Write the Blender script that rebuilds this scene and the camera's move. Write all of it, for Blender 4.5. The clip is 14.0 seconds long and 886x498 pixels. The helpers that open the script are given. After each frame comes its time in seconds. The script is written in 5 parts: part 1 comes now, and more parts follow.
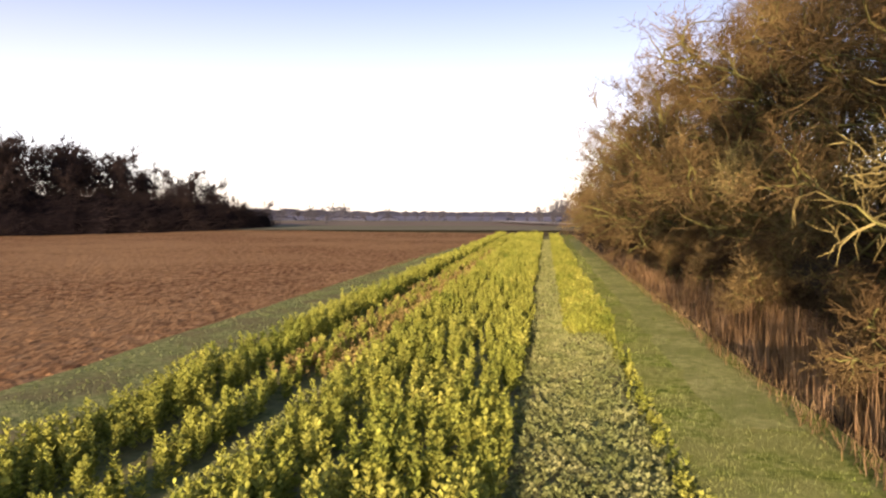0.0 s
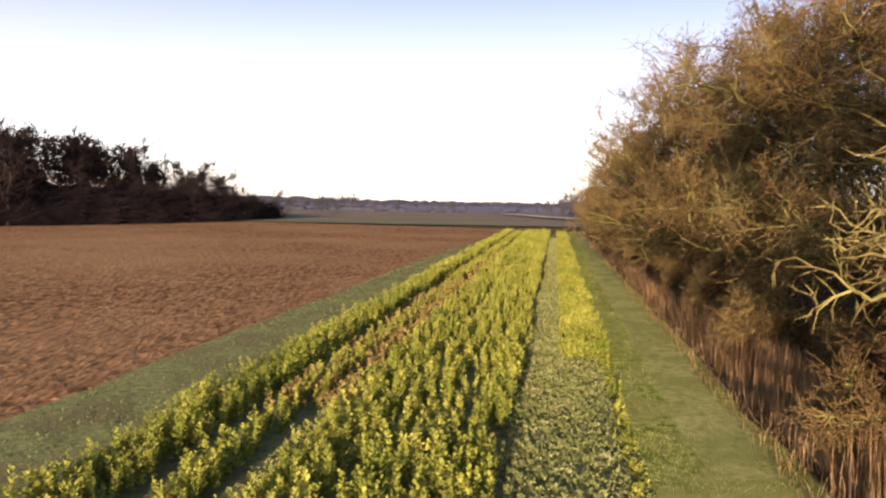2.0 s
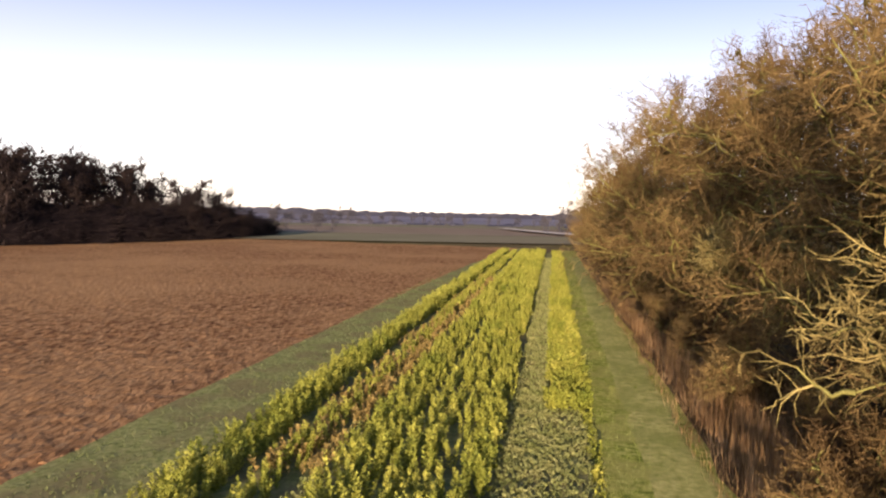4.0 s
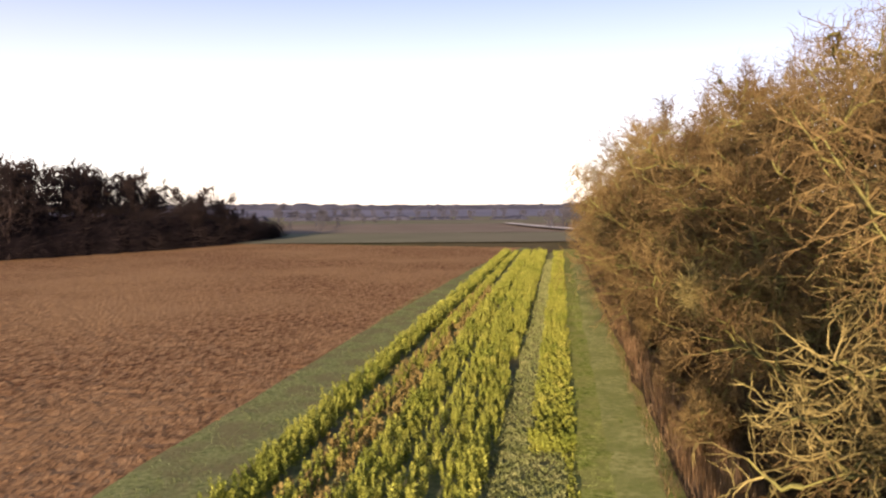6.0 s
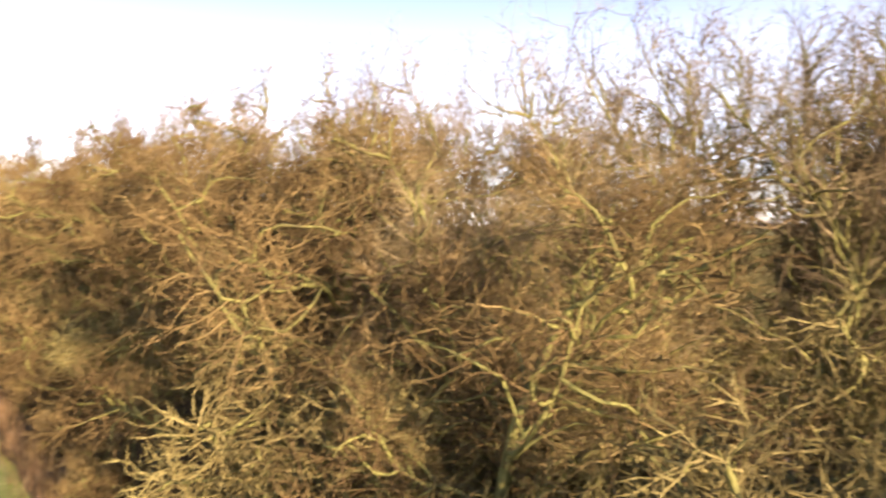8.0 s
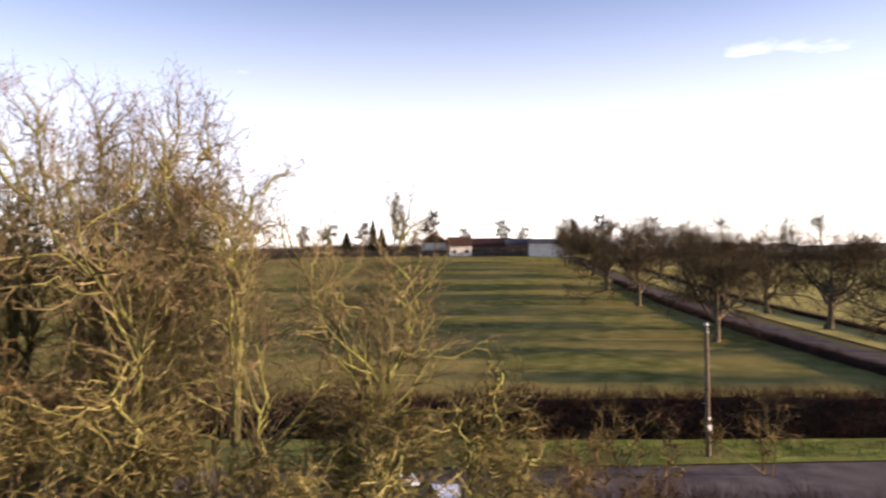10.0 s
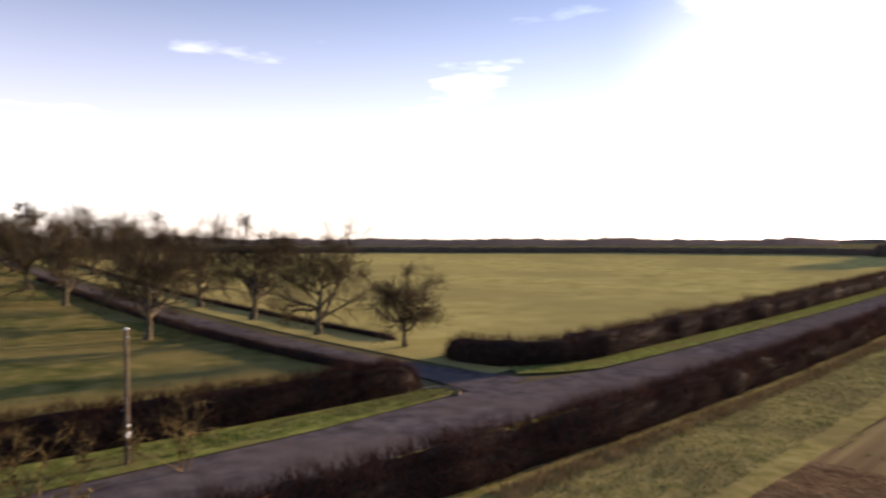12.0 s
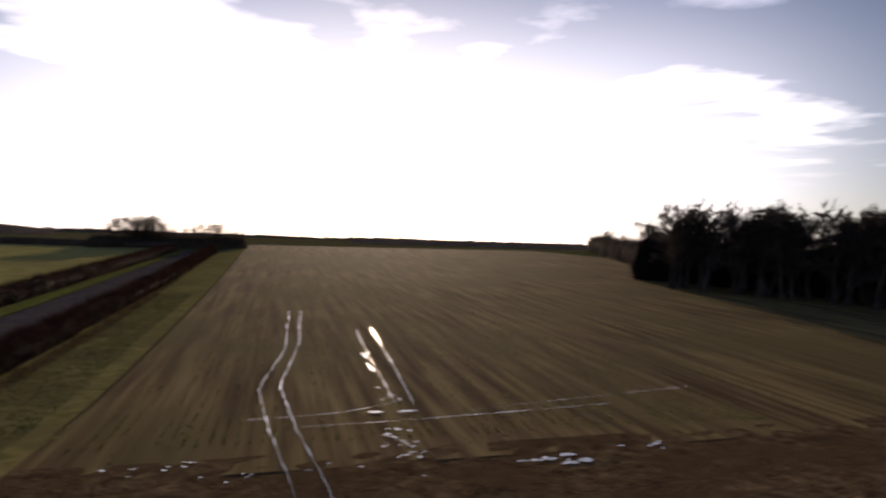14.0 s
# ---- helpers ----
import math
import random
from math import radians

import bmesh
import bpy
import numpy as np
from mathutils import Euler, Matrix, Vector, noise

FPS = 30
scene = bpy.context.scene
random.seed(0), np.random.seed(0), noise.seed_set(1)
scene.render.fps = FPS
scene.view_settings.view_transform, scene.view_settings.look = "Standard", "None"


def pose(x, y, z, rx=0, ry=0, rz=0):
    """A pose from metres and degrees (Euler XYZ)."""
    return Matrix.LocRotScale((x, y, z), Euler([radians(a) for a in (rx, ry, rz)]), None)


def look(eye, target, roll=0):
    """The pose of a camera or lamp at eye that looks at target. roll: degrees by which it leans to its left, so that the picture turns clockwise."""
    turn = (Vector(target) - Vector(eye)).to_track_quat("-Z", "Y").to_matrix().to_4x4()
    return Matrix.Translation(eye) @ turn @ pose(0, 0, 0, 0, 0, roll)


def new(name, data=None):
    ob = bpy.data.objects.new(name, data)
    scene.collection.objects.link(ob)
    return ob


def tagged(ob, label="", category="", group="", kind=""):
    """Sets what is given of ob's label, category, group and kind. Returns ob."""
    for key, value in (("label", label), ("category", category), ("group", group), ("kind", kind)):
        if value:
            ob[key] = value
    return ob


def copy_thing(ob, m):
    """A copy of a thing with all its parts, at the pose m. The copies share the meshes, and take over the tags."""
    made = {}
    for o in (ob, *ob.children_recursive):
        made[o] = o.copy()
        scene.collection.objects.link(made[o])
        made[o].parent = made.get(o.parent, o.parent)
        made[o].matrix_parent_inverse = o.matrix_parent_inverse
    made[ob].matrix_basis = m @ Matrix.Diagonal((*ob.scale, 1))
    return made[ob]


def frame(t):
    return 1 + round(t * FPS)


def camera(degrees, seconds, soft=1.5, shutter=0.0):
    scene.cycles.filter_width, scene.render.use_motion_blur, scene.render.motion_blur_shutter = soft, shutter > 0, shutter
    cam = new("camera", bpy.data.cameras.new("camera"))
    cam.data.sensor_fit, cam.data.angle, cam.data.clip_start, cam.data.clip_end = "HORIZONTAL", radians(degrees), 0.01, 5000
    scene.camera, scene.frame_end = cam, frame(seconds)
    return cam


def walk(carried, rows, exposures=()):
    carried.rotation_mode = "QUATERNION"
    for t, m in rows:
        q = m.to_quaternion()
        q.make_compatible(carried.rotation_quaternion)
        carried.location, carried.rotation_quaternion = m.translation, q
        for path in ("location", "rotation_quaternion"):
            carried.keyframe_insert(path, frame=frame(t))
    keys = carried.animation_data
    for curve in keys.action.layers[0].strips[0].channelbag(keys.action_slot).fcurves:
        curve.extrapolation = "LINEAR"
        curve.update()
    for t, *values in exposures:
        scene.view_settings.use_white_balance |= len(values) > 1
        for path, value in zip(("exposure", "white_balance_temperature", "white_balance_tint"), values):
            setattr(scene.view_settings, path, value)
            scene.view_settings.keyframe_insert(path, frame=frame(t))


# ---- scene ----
# camera: seconds, place, yaw, pitch, roll
cam = camera(64.0, 14.0, soft=2.3, shutter=0.3)
PATH = [
    (0, -0, 0.01, 3.59, 0, -2.92, 0.24),
    (0.5, 0.08, -0.06, 3.87, -0.04, -2.82, 1.01),
    (1, 0.15, -0.12, 4.04, 0.11, -3.3, 0.65),
    (1.5, 0.21, -0.16, 4.31, 0.58, -3.28, 0.21),
    (2, 0.29, -0.27, 4.62, 0.8, -3.81, 1.11),
    (2.5, 0.41, -0.29, 4.9, 0.68, -3.06, 0.96),
    (3, 0.49, -0.34, 5.16, 0.7, -3.27, 0.99),
    (3.5, 0.54, -0.42, 5.52, 0.96, -3.76, 0.36),
    (4, 0.63, -0.49, 5.89, 0.64, -2.93, 1.14),
    (4.2, 0.68, -0.49, 6.08, 0.85, -3.23, 0.31),
    (6.3, 1.45, -0.69, 7.7, 1.06, -3.81, -0.39),
    (6.5, 1.43, -0.75, 7.76, -4.65, -4.19, -0.55),
    (7, 1.37, -0.94, 8.01, -23.9, -3.17, -0.52),
    (7.5, 1.45, -0.93, 8.14, -34.5, -2.6, 3.0),
    (8, 1.57, -0.98, 8.38, -45.7, -1.75, -0.4),
    (8.5, 1.74, -1.12, 8.55, -60.1, -0.4, -2.9),
    (9, 1.95, -1.42, 8.8, -74.41, 0.2, 0.57),
    (9.2, 1.98, -1.56, 8.87, -79.71, 0.24, 0.28),
    (11.3, 1.48, -2.73, 9.7, -118.29, -0.6, -0.05),
    (11.5, 1.55, -2.81, 9.7, -123.76, -0.99, -0.06),
    (12, 1.6, -2.89, 9.69, -137.97, -0.63, 0.13),
    (12.5, 1.66, -2.83, 9.62, -152.88, 0.14, 0.14),
    (13, 1.53, -2.77, 9.84, -167.42, -0.97, 0.05),
    (13.5, 1.24, -2.95, 10.24, -181.6, -1.29, 0.59),
    (14, 1.13, -3.09, 10.33, -195.77, -0.6, 1.73),
]
EXPOSURES = [(0, 1.05, 8000, 29), (6.3, 1.05, 7900, 29), (7.4, 1.42, 7900, 27), (8.0, 1.8, 7600, 25), (8.5, 1.75, 7300, 23), (9.2, 1.65, 7600, 25), (11.3, 1.05, 7500, 26), (12.5, 1.1, 7900, 27), (13.2, 0.5, 8000, 27), (14, -0.6, 7500, 23)]
walk(cam, [(t, pose(x, y, z, 90 + p, -r, a)) for t, x, y, z, a, p, r in PATH], EXPOSURES)

# ---- light: a low winter sun behind a thin sky ----
SUN_BEARING, SUN_HEIGHT = 190.5, 9.0
world = bpy.data.worlds.new("winter_sky")
scene.world = world
world.use_nodes = True
wn, wl = world.node_tree.nodes, world.node_tree.links
sky = wn.new("ShaderNodeTexSky")
sky.sky_type = "NISHITA"
sky.sun_disc = False
sky.sun_elevation, sky.sun_rotation = radians(SUN_HEIGHT), radians(SUN_BEARING)
sky.air_density, sky.dust_density, sky.ozone_density = 1.0, 0.35, 2.0
wn["Background"].inputs["Strength"].default_value = 0.088


def sky_nodes():
    """Paler than clear air, with small broken clouds."""
    pale = wn.new("ShaderNodeHueSaturation")
    pale.inputs["Saturation"].default_value = 1.0
    gain = wn.new("ShaderNodeMix")
    gain.data_type, gain.blend_type = "RGBA", "MULTIPLY"
    gain.inputs["Factor"].default_value = 1.0
    gain.inputs["B"].default_value = (0.74, 0.88, 1.16, 1)
    wl.new(sky.outputs["Color"], gain.inputs["A"])
    wl.new(gain.outputs["Result"], pale.inputs["Color"])
    co = wn.new("ShaderNodeTexCoord")
    sep = wn.new("ShaderNodeSeparateXYZ")
    wl.new(co.outputs["Generated"], sep.inputs["Vector"])
    up = wn.new("ShaderNodeMath")
    up.operation = "MAXIMUM"
    up.inputs[1].default_value = 0.03
    wl.new(sep.outputs["Z"], up.inputs[0])
    inv = wn.new("ShaderNodeMath")
    inv.operation = "DIVIDE"
    inv.inputs[0].default_value = 1.0
    wl.new(up.outputs[0], inv.inputs[1])
    flat = wn.new("ShaderNodeVectorMath")
    flat.operation = "SCALE"
    wl.new(co.outputs["Generated"], flat.inputs[0])
    wl.new(inv.outputs[0], flat.inputs["Scale"])
    n1 = wn.new("ShaderNodeTexNoise")
    n1.inputs["Scale"].default_value, n1.inputs["Detail"].default_value = 0.85, 8.0
    wl.new(flat.outputs["Vector"], n1.inputs["Vector"])
    cover = wn.new("ShaderNodeValToRGB")
    cover.color_ramp.elements[0].position, cover.color_ramp.elements[1].position = 0.60, 0.69
    # more cloud towards the sun
    side = wn.new("ShaderNodeVectorMath")
    side.operation = "DOT_PRODUCT"
    side.inputs[1].default_value = (math.sin(radians(SUN_BEARING)), math.cos(radians(SUN_BEARING)), 0.0)
    wl.new(co.outputs["Generated"], side.inputs[0])
    more = wn.new("ShaderNodeMapRange")
    more.inputs["From Min"].default_value, more.inputs["From Max"].default_value = -0.3, 1.0
    more.inputs["To Min"].default_value, more.inputs["To Max"].default_value = -0.13, 0.11
    wl.new(side.outputs["Value"], more.inputs["Value"])
    lean = wn.new("ShaderNodeMath")
    lean.operation = "ADD"
    wl.new(n1.outputs["Fac"], lean.inputs[0])
    wl.new(more.outputs["Result"], lean.inputs[1])
    wl.new(lean.outputs[0], cover.inputs["Fac"])
    low = wn.new("ShaderNodeMapRange")
    low.inputs["From Min"].default_value, low.inputs["From Max"].default_value = 0.0, 0.42
    low.inputs["To Min"].default_value, low.inputs["To Max"].default_value = 1.0, 0.0
    low.interpolation_type = "SMOOTHSTEP"
    wl.new(sep.outputs["Z"], low.inputs["Value"])
    haze = wn.new("ShaderNodeMix")
    haze.data_type, haze.blend_type = "RGBA", "ADD"
    haze.inputs["Factor"].default_value = 1.0
    veil = wn.new("ShaderNodeMix")
    veil.data_type = "RGBA"
    veil.inputs["A"].default_value, veil.inputs["B"].default_value = (0.13, 0.18, 0.32, 1), (4.5, 4.65, 5.2, 1)
    wl.new(low.outputs["Result"], veil.inputs["Factor"])
    # the haze glows towards the sun
    sb, se = radians(SUN_BEARING), radians(SUN_HEIGHT)
    dot = wn.new("ShaderNodeVectorMath")
    dot.operation = "DOT_PRODUCT"
    dot.inputs[1].default_value = (math.sin(sb) * math.cos(se), math.cos(sb) * math.cos(se), math.sin(se))
    wl.new(co.outputs["Generated"], dot.inputs[0])
    toward = wn.new("ShaderNodeMapRange")
    toward.inputs["From Min"].default_value, toward.inputs["From Max"].default_value = 0.77, 1.0
    toward.inputs["To Min"].default_value, toward.inputs["To Max"].default_value = 1.0, 6.0
    toward.interpolation_type = "SMOOTHSTEP"
    wl.new(dot.outputs["Value"], toward.inputs["Value"])
    glow = wn.new("ShaderNodeVectorMath")
    glow.operation = "SCALE"
    wl.new(veil.outputs["Result"], glow.inputs[0])
    wl.new(toward.outputs["Result"], glow.inputs["Scale"])
    wl.new(glow.outputs["Vector"], haze.inputs["B"])
    wl.new(pale.outputs["Color"], haze.inputs["A"])
    bright = wn.new("ShaderNodeMix")
    bright.data_type, bright.blend_type = "RGBA", "MIX"
    lit = wn.new("ShaderNodeMix")
    lit.data_type, lit.blend_type = "RGBA", "MULTIPLY"
    lit.inputs["Factor"].default_value = 1.0
    lit.inputs["B"].default_value = (2.2, 2.0, 1.8, 1)
    wl.new(haze.outputs["Result"], lit.inputs["A"])
    high = wn.new("ShaderNodeMapRange")
    high.inputs["From Min"].default_value, high.inputs["From Max"].default_value = 0.07, 0.2
    high.interpolation_type = "SMOOTHSTEP"
    wl.new(sep.outputs["Z"], high.inputs["Value"])
    amount = wn.new("ShaderNodeMath")
    amount.operation = "MULTIPLY"
    wl.new(cover.outputs["Color"], amount.inputs[0])
    wl.new(high.outputs["Result"], amount.inputs[1])
    wl.new(amount.outputs[0], bright.inputs["Factor"])
    wl.new(haze.outputs["Result"], bright.inputs["A"])
    wl.new(lit.outputs["Result"], bright.inputs["B"])
    wl.new(bright.outputs["Result"], wn["Background"].inputs["Color"])


sky_nodes()
lamp = bpy.data.lights.new("sun", "SUN")
lamp.energy, lamp.angle, lamp.color = 5.0, radians(0.6), (1.0, 0.86, 0.66)
sun = new("sun", lamp)
b, e = radians(SUN_BEARING), radians(SUN_HEIGHT)
sun.matrix_world = look((math.sin(b) * 200 * math.cos(e), math.cos(b) * 200 * math.cos(e), 200 * math.sin(e)), (0, 0, 0))

# ---- materials ----


def ramp(nt, fac, cols, lo=0.3, hi=0.7):
    n = nt.nodes.new("ShaderNodeValToRGB")
    els = n.color_ramp.elements
    while len(els) < len(cols):
        els.new(0.5)
    for i, c in enumerate(cols):
        els[i].position = lo + (hi - lo) * i / max(1, len(cols) - 1)
        els[i].color = (*c, 1)
    nt.links.new(fac, n.inputs["Fac"])
    return n.outputs["Color"]


def noise_fac(nt, scale, detail=4.0, stretch=None, turn=0.0, space="world"):
    if space == "world":
        src = nt.nodes.new("ShaderNodeNewGeometry").outputs["Position"]
    else:
        src = nt.nodes.new("ShaderNodeTexCoord").outputs["Object"]
    if stretch:
        m = nt.nodes.new("ShaderNodeMapping")
        m.vector_type = "TEXTURE"
        m.inputs["Rotation"].default_value = (0, 0, turn)
        m.inputs["Scale"].default_value = stretch
        nt.links.new(src, m.inputs["Vector"])
        src = m.outputs["Vector"]
    n = nt.nodes.new("ShaderNodeTexNoise")
    n.inputs["Scale"].default_value, n.inputs["Detail"].default_value = scale, detail
    nt.links.new(src, n.inputs["Vector"])
    return n.outputs["Fac"]


def blend(nt, a, b, fac, mode="MIX"):
    n = nt.nodes.new("ShaderNodeMix")
    n.data_type, n.blend_type = "RGBA", mode
    if isinstance(fac, float):
        n.inputs["Factor"].default_value = fac
    else:
        nt.links.new(fac, n.inputs["Factor"])
    for sock, v in ((n.inputs["A"], a), (n.inputs["B"], b)):
        if isinstance(v, tuple):
            sock.default_value = (*v, 1)
        else:
            nt.links.new(v, sock)
    return n.outputs["Result"]


def material(name, cols, scale=1.0, big=None, big_scale=0.08, rough=0.9, bump=0.0, bump_scale=None, island=0.0,
             stretch=None, turn=0.0, lo=0.3, hi=0.7, metal=0.0, spec=0.0, through_light=0.0, space="world"):
    """A surface of noise at two scales, with grain and, for scattered pieces, a change from piece to piece."""
    m = bpy.data.materials.new(name)
    m.use_nodes = True
    nt = m.node_tree
    p = nt.nodes["Principled BSDF"]
    fac = noise_fac(nt, scale, 6.0, stretch, turn, space)
    col = ramp(nt, fac, cols, lo, hi)
    if big:
        col = blend(nt, col, big, ramp(nt, noise_fac(nt, big_scale, 3.0), [(0, 0, 0), (0.8, 0.8, 0.8)], 0.42, 0.62))
    if island:
        g = nt.nodes.new("ShaderNodeNewGeometry")
        hsv = nt.nodes.new("ShaderNodeHueSaturation")
        mr = nt.nodes.new("ShaderNodeMapRange")
        mr.inputs["To Min"].default_value, mr.inputs["To Max"].default_value = 1 - island, 1 + island
        nt.links.new(g.outputs["Random Per Island"], mr.inputs["Value"])
        nt.links.new(mr.outputs["Result"], hsv.inputs["Value"])
        nt.links.new(col, hsv.inputs["Color"])
        col = hsv.outputs["Color"]
    nt.links.new(col, p.inputs["Base Color"])
    p.inputs["Roughness"].default_value, p.inputs["Metallic"].default_value = rough, metal
    p.inputs["Specular IOR Level"].default_value = spec
    if bump:
        b = nt.nodes.new("ShaderNodeBump")
        b.inputs["Strength"].default_value, b.inputs["Distance"].default_value = 1.0, bump
        nt.links.new(noise_fac(nt, bump_scale or scale * 2, 5.0, stretch, turn), b.inputs["Height"])
        nt.links.new(b.outputs["Normal"], p.inputs["Normal"])
    if through_light:
        t = nt.nodes.new("ShaderNodeBsdfTranslucent")
        nt.links.new(col, t.inputs["Color"])
        mix = nt.nodes.new("ShaderNodeMixShader")
        mix.inputs["Fac"].default_value = through_light
        nt.links.new(p.outputs["BSDF"], mix.inputs[1])
        nt.links.new(t.outputs["BSDF"], mix.inputs[2])
        nt.links.new(mix.outputs["Shader"], nt.nodes["Material Output"].inputs["Surface"])
    return m


ROW_TURN = math.atan2(0.9896, 0.1436)  # the direction of the sown rows
M_GROUND = material("rough_grassland", [(0.06, 0.075, 0.03), (0.11, 0.11, 0.045), (0.17, 0.15, 0.07)], 0.15, (0.13, 0.10, 0.06), 0.012)
M_SOIL = material("ploughed_soil", [(0.125, 0.061, 0.031), (0.285, 0.157, 0.076), (0.41, 0.245, 0.122)], 4.2, (0.38, 0.225, 0.108), 0.05, lo=0.34, hi=0.66,
                  bump=0.14, bump_scale=5.5, stretch=(2.4, 1.0, 1.0), turn=ROW_TURN)
M_CROPFIELD = material("sprouting_field", [(0.10, 0.06, 0.033), (0.20, 0.137, 0.066), (0.29, 0.215, 0.095)], 0.7, (0.16, 0.125, 0.055), 0.05, lo=0.36, hi=0.64, rough=1.0, spec=0.005,
                       bump=0.06, stretch=(14.0, 0.7, 1.0), turn=math.atan2(-1, -0.045))
M_SPROUT = material("seedling_leaf", [(0.10, 0.11, 0.035), (0.16, 0.16, 0.05), (0.22, 0.20, 0.075)], 0.6, rough=0.7, island=0.3, through_light=0.4)
M_MUD = material("wet_mud", [(0.07, 0.042, 0.024), (0.14, 0.092, 0.050), (0.22, 0.15, 0.08)], 1.2, (0.11, 0.07, 0.038), 0.2, rough=0.95, spec=0.0, bump=0.08, bump_scale=4.0)
M_PASTURE = material("winter_pasture", [(0.28, 0.25, 0.085), (0.40, 0.345, 0.12), (0.48, 0.41, 0.16)], 0.25, (0.31, 0.26, 0.10), 0.03, bump=0.05, bump_scale=3.0)
M_MEADOW = material("green_meadow", [(0.07, 0.08, 0.024), (0.13, 0.124, 0.038), (0.235, 0.19, 0.068)], 0.5, (0.23, 0.18, 0.065), 0.06, bump=0.05, bump_scale=3.0)
M_VERGE = material("verge_grass", [(0.16, 0.15, 0.048), (0.26, 0.225, 0.08), (0.34, 0.285, 0.115)], 1.2, (0.20, 0.165, 0.068), 0.2, bump=0.05, bump_scale=8.0)
M_LUSH = material("lush_verge_grass", [(0.085, 0.11, 0.026), (0.15, 0.175, 0.045), (0.23, 0.24, 0.075)], 1.4, (0.16, 0.145, 0.052), 0.3, bump=0.06, bump_scale=8.0)
M_PATH = material("mown_path_grass", [(0.12, 0.165, 0.035), (0.225, 0.275, 0.065), (0.34, 0.37, 0.12)], 6.0, (0.30, 0.31, 0.105), 0.7, bump=0.025, bump_scale=28.0, lo=0.36, hi=0.64)
M_STRIP = material("margin_soil", [(0.12, 0.15, 0.055), (0.215, 0.245, 0.095), (0.31, 0.32, 0.14)], 7.0, (0.19, 0.165, 0.085), 0.6, bump=0.03, bump_scale=24.0)
M_DRYPATH = material("dry_path_grass", [(0.20, 0.235, 0.07), (0.34, 0.355, 0.13), (0.47, 0.45, 0.19)], 5.0, (0.22, 0.26, 0.08), 0.6, bump=0.025, bump_scale=28.0)
M_ROAD = material("worn_asphalt", [(0.06, 0.052, 0.054), (0.095, 0.083, 0.084), (0.135, 0.118, 0.115)], 0.8, (0.12, 0.098, 0.09), 0.15, rough=0.75, bump=0.01, bump_scale=30.0)
M_TRACK = material("stony_track", [(0.12, 0.10, 0.082), (0.18, 0.155, 0.125), (0.25, 0.22, 0.175)], 0.7, bump=0.03, bump_scale=6.0)
M_CHALK = material("chalky_track", [(0.45, 0.42, 0.36), (0.6, 0.56, 0.48)], 0.4)
M_WATER = material("rut_water", [(0.05, 0.04, 0.03), (0.08, 0.06, 0.045)], 0.8, rough=0.05, spec=1.0, bump=0.004, bump_scale=6.0)
M_WATER.node_tree.nodes["Principled BSDF"].inputs["Coat Weight"].default_value = 1.0
M_WATER.node_tree.nodes["Principled BSDF"].inputs["Coat Roughness"].default_value = 0.03
M_LEAF = material("mustard_leaf", [(0.12, 0.165, 0.03), (0.25, 0.285, 0.055), (0.41, 0.41, 0.095)], 0.9, (0.29, 0.31, 0.065), 0.3, rough=0.6, island=0.35, through_light=0.15)
M_DRYLEAF = material("faded_leaf", [(0.24, 0.17, 0.06), (0.34, 0.27, 0.10)], 1.5, rough=0.8, island=0.35, through_light=0.2)
M_WEED = material("low_weed_leaf", [(0.15, 0.19, 0.065), (0.255, 0.29, 0.11), (0.36, 0.375, 0.165)], 1.5, rough=0.7, island=0.35, through_light=0.2)
M_EDGEWEED = material("edge_grass_leaf", [(0.10, 0.135, 0.05), (0.16, 0.195, 0.08), (0.23, 0.26, 0.115)], 1.5, rough=0.7, island=0.3, through_light=0.2)
M_STUBBLE = material("pale_stubble", [(0.24, 0.20, 0.09), (0.34, 0.285, 0.135), (0.42, 0.36, 0.19)], 0.3, (0.25, 0.235, 0.10), 0.03, bump=0.05, bump_scale=3.0)
M_BLADE = material("grass_blade", [(0.17, 0.25, 0.04), (0.27, 0.36, 0.07), (0.38, 0.42, 0.12)], 0.8, (0.29, 0.31, 0.11), 0.3, rough=0.6, island=0.3, through_light=0.2)
M_DEADGRASS = material("dead_grass", [(0.13, 0.085, 0.04), (0.23, 0.155, 0.075), (0.34, 0.25, 0.13)], 1.0, rough=0.8, island=0.4, through_light=0.1)
M_REED = material("dead_stem", [(0.12, 0.07, 0.036), (0.22, 0.14, 0.072), (0.33, 0.22, 0.125)], 1.0, rough=0.85, island=0.45)
M_BARK = material("lichened_bark", [(0.06, 0.048, 0.027), (0.145, 0.133, 0.05), (0.25, 0.235, 0.078)], 2.2, (0.21, 0.21, 0.068), 0.8, bump=0.03, bump_scale=18.0, space="object")
M_DARKBARK = material("dark_bark", [(0.05, 0.04, 0.03), (0.10, 0.08, 0.055), (0.16, 0.14, 0.08)], 3.0, bump=0.03, bump_scale=18.0, space="object")
M_TWIG = material("bare_twigs", [(0.074, 0.049, 0.024), (0.135, 0.094, 0.042), (0.21, 0.157, 0.067)], 0.6, rough=0.85, island=0.35)
M_LICHENTWIG = material("lichened_twigs", [(0.105, 0.082, 0.037), (0.185, 0.152, 0.062), (0.275, 0.24, 0.095)], 0.6, rough=0.85, island=0.35)
M_PALETWIG = material("pale_grey_brown_twigs", [(0.10, 0.072, 0.043), (0.18, 0.135, 0.074), (0.27, 0.215, 0.112)], 0.6, rough=0.85, island=0.35)
# darker twig colour with the shade inside the wood painted in
M_SHADETWIG = material("shaded_undergrowth_twigs", [(0.058, 0.036, 0.02), (0.105, 0.069, 0.036), (0.16, 0.112, 0.056)], 0.6, rough=0.9, island=0.35)
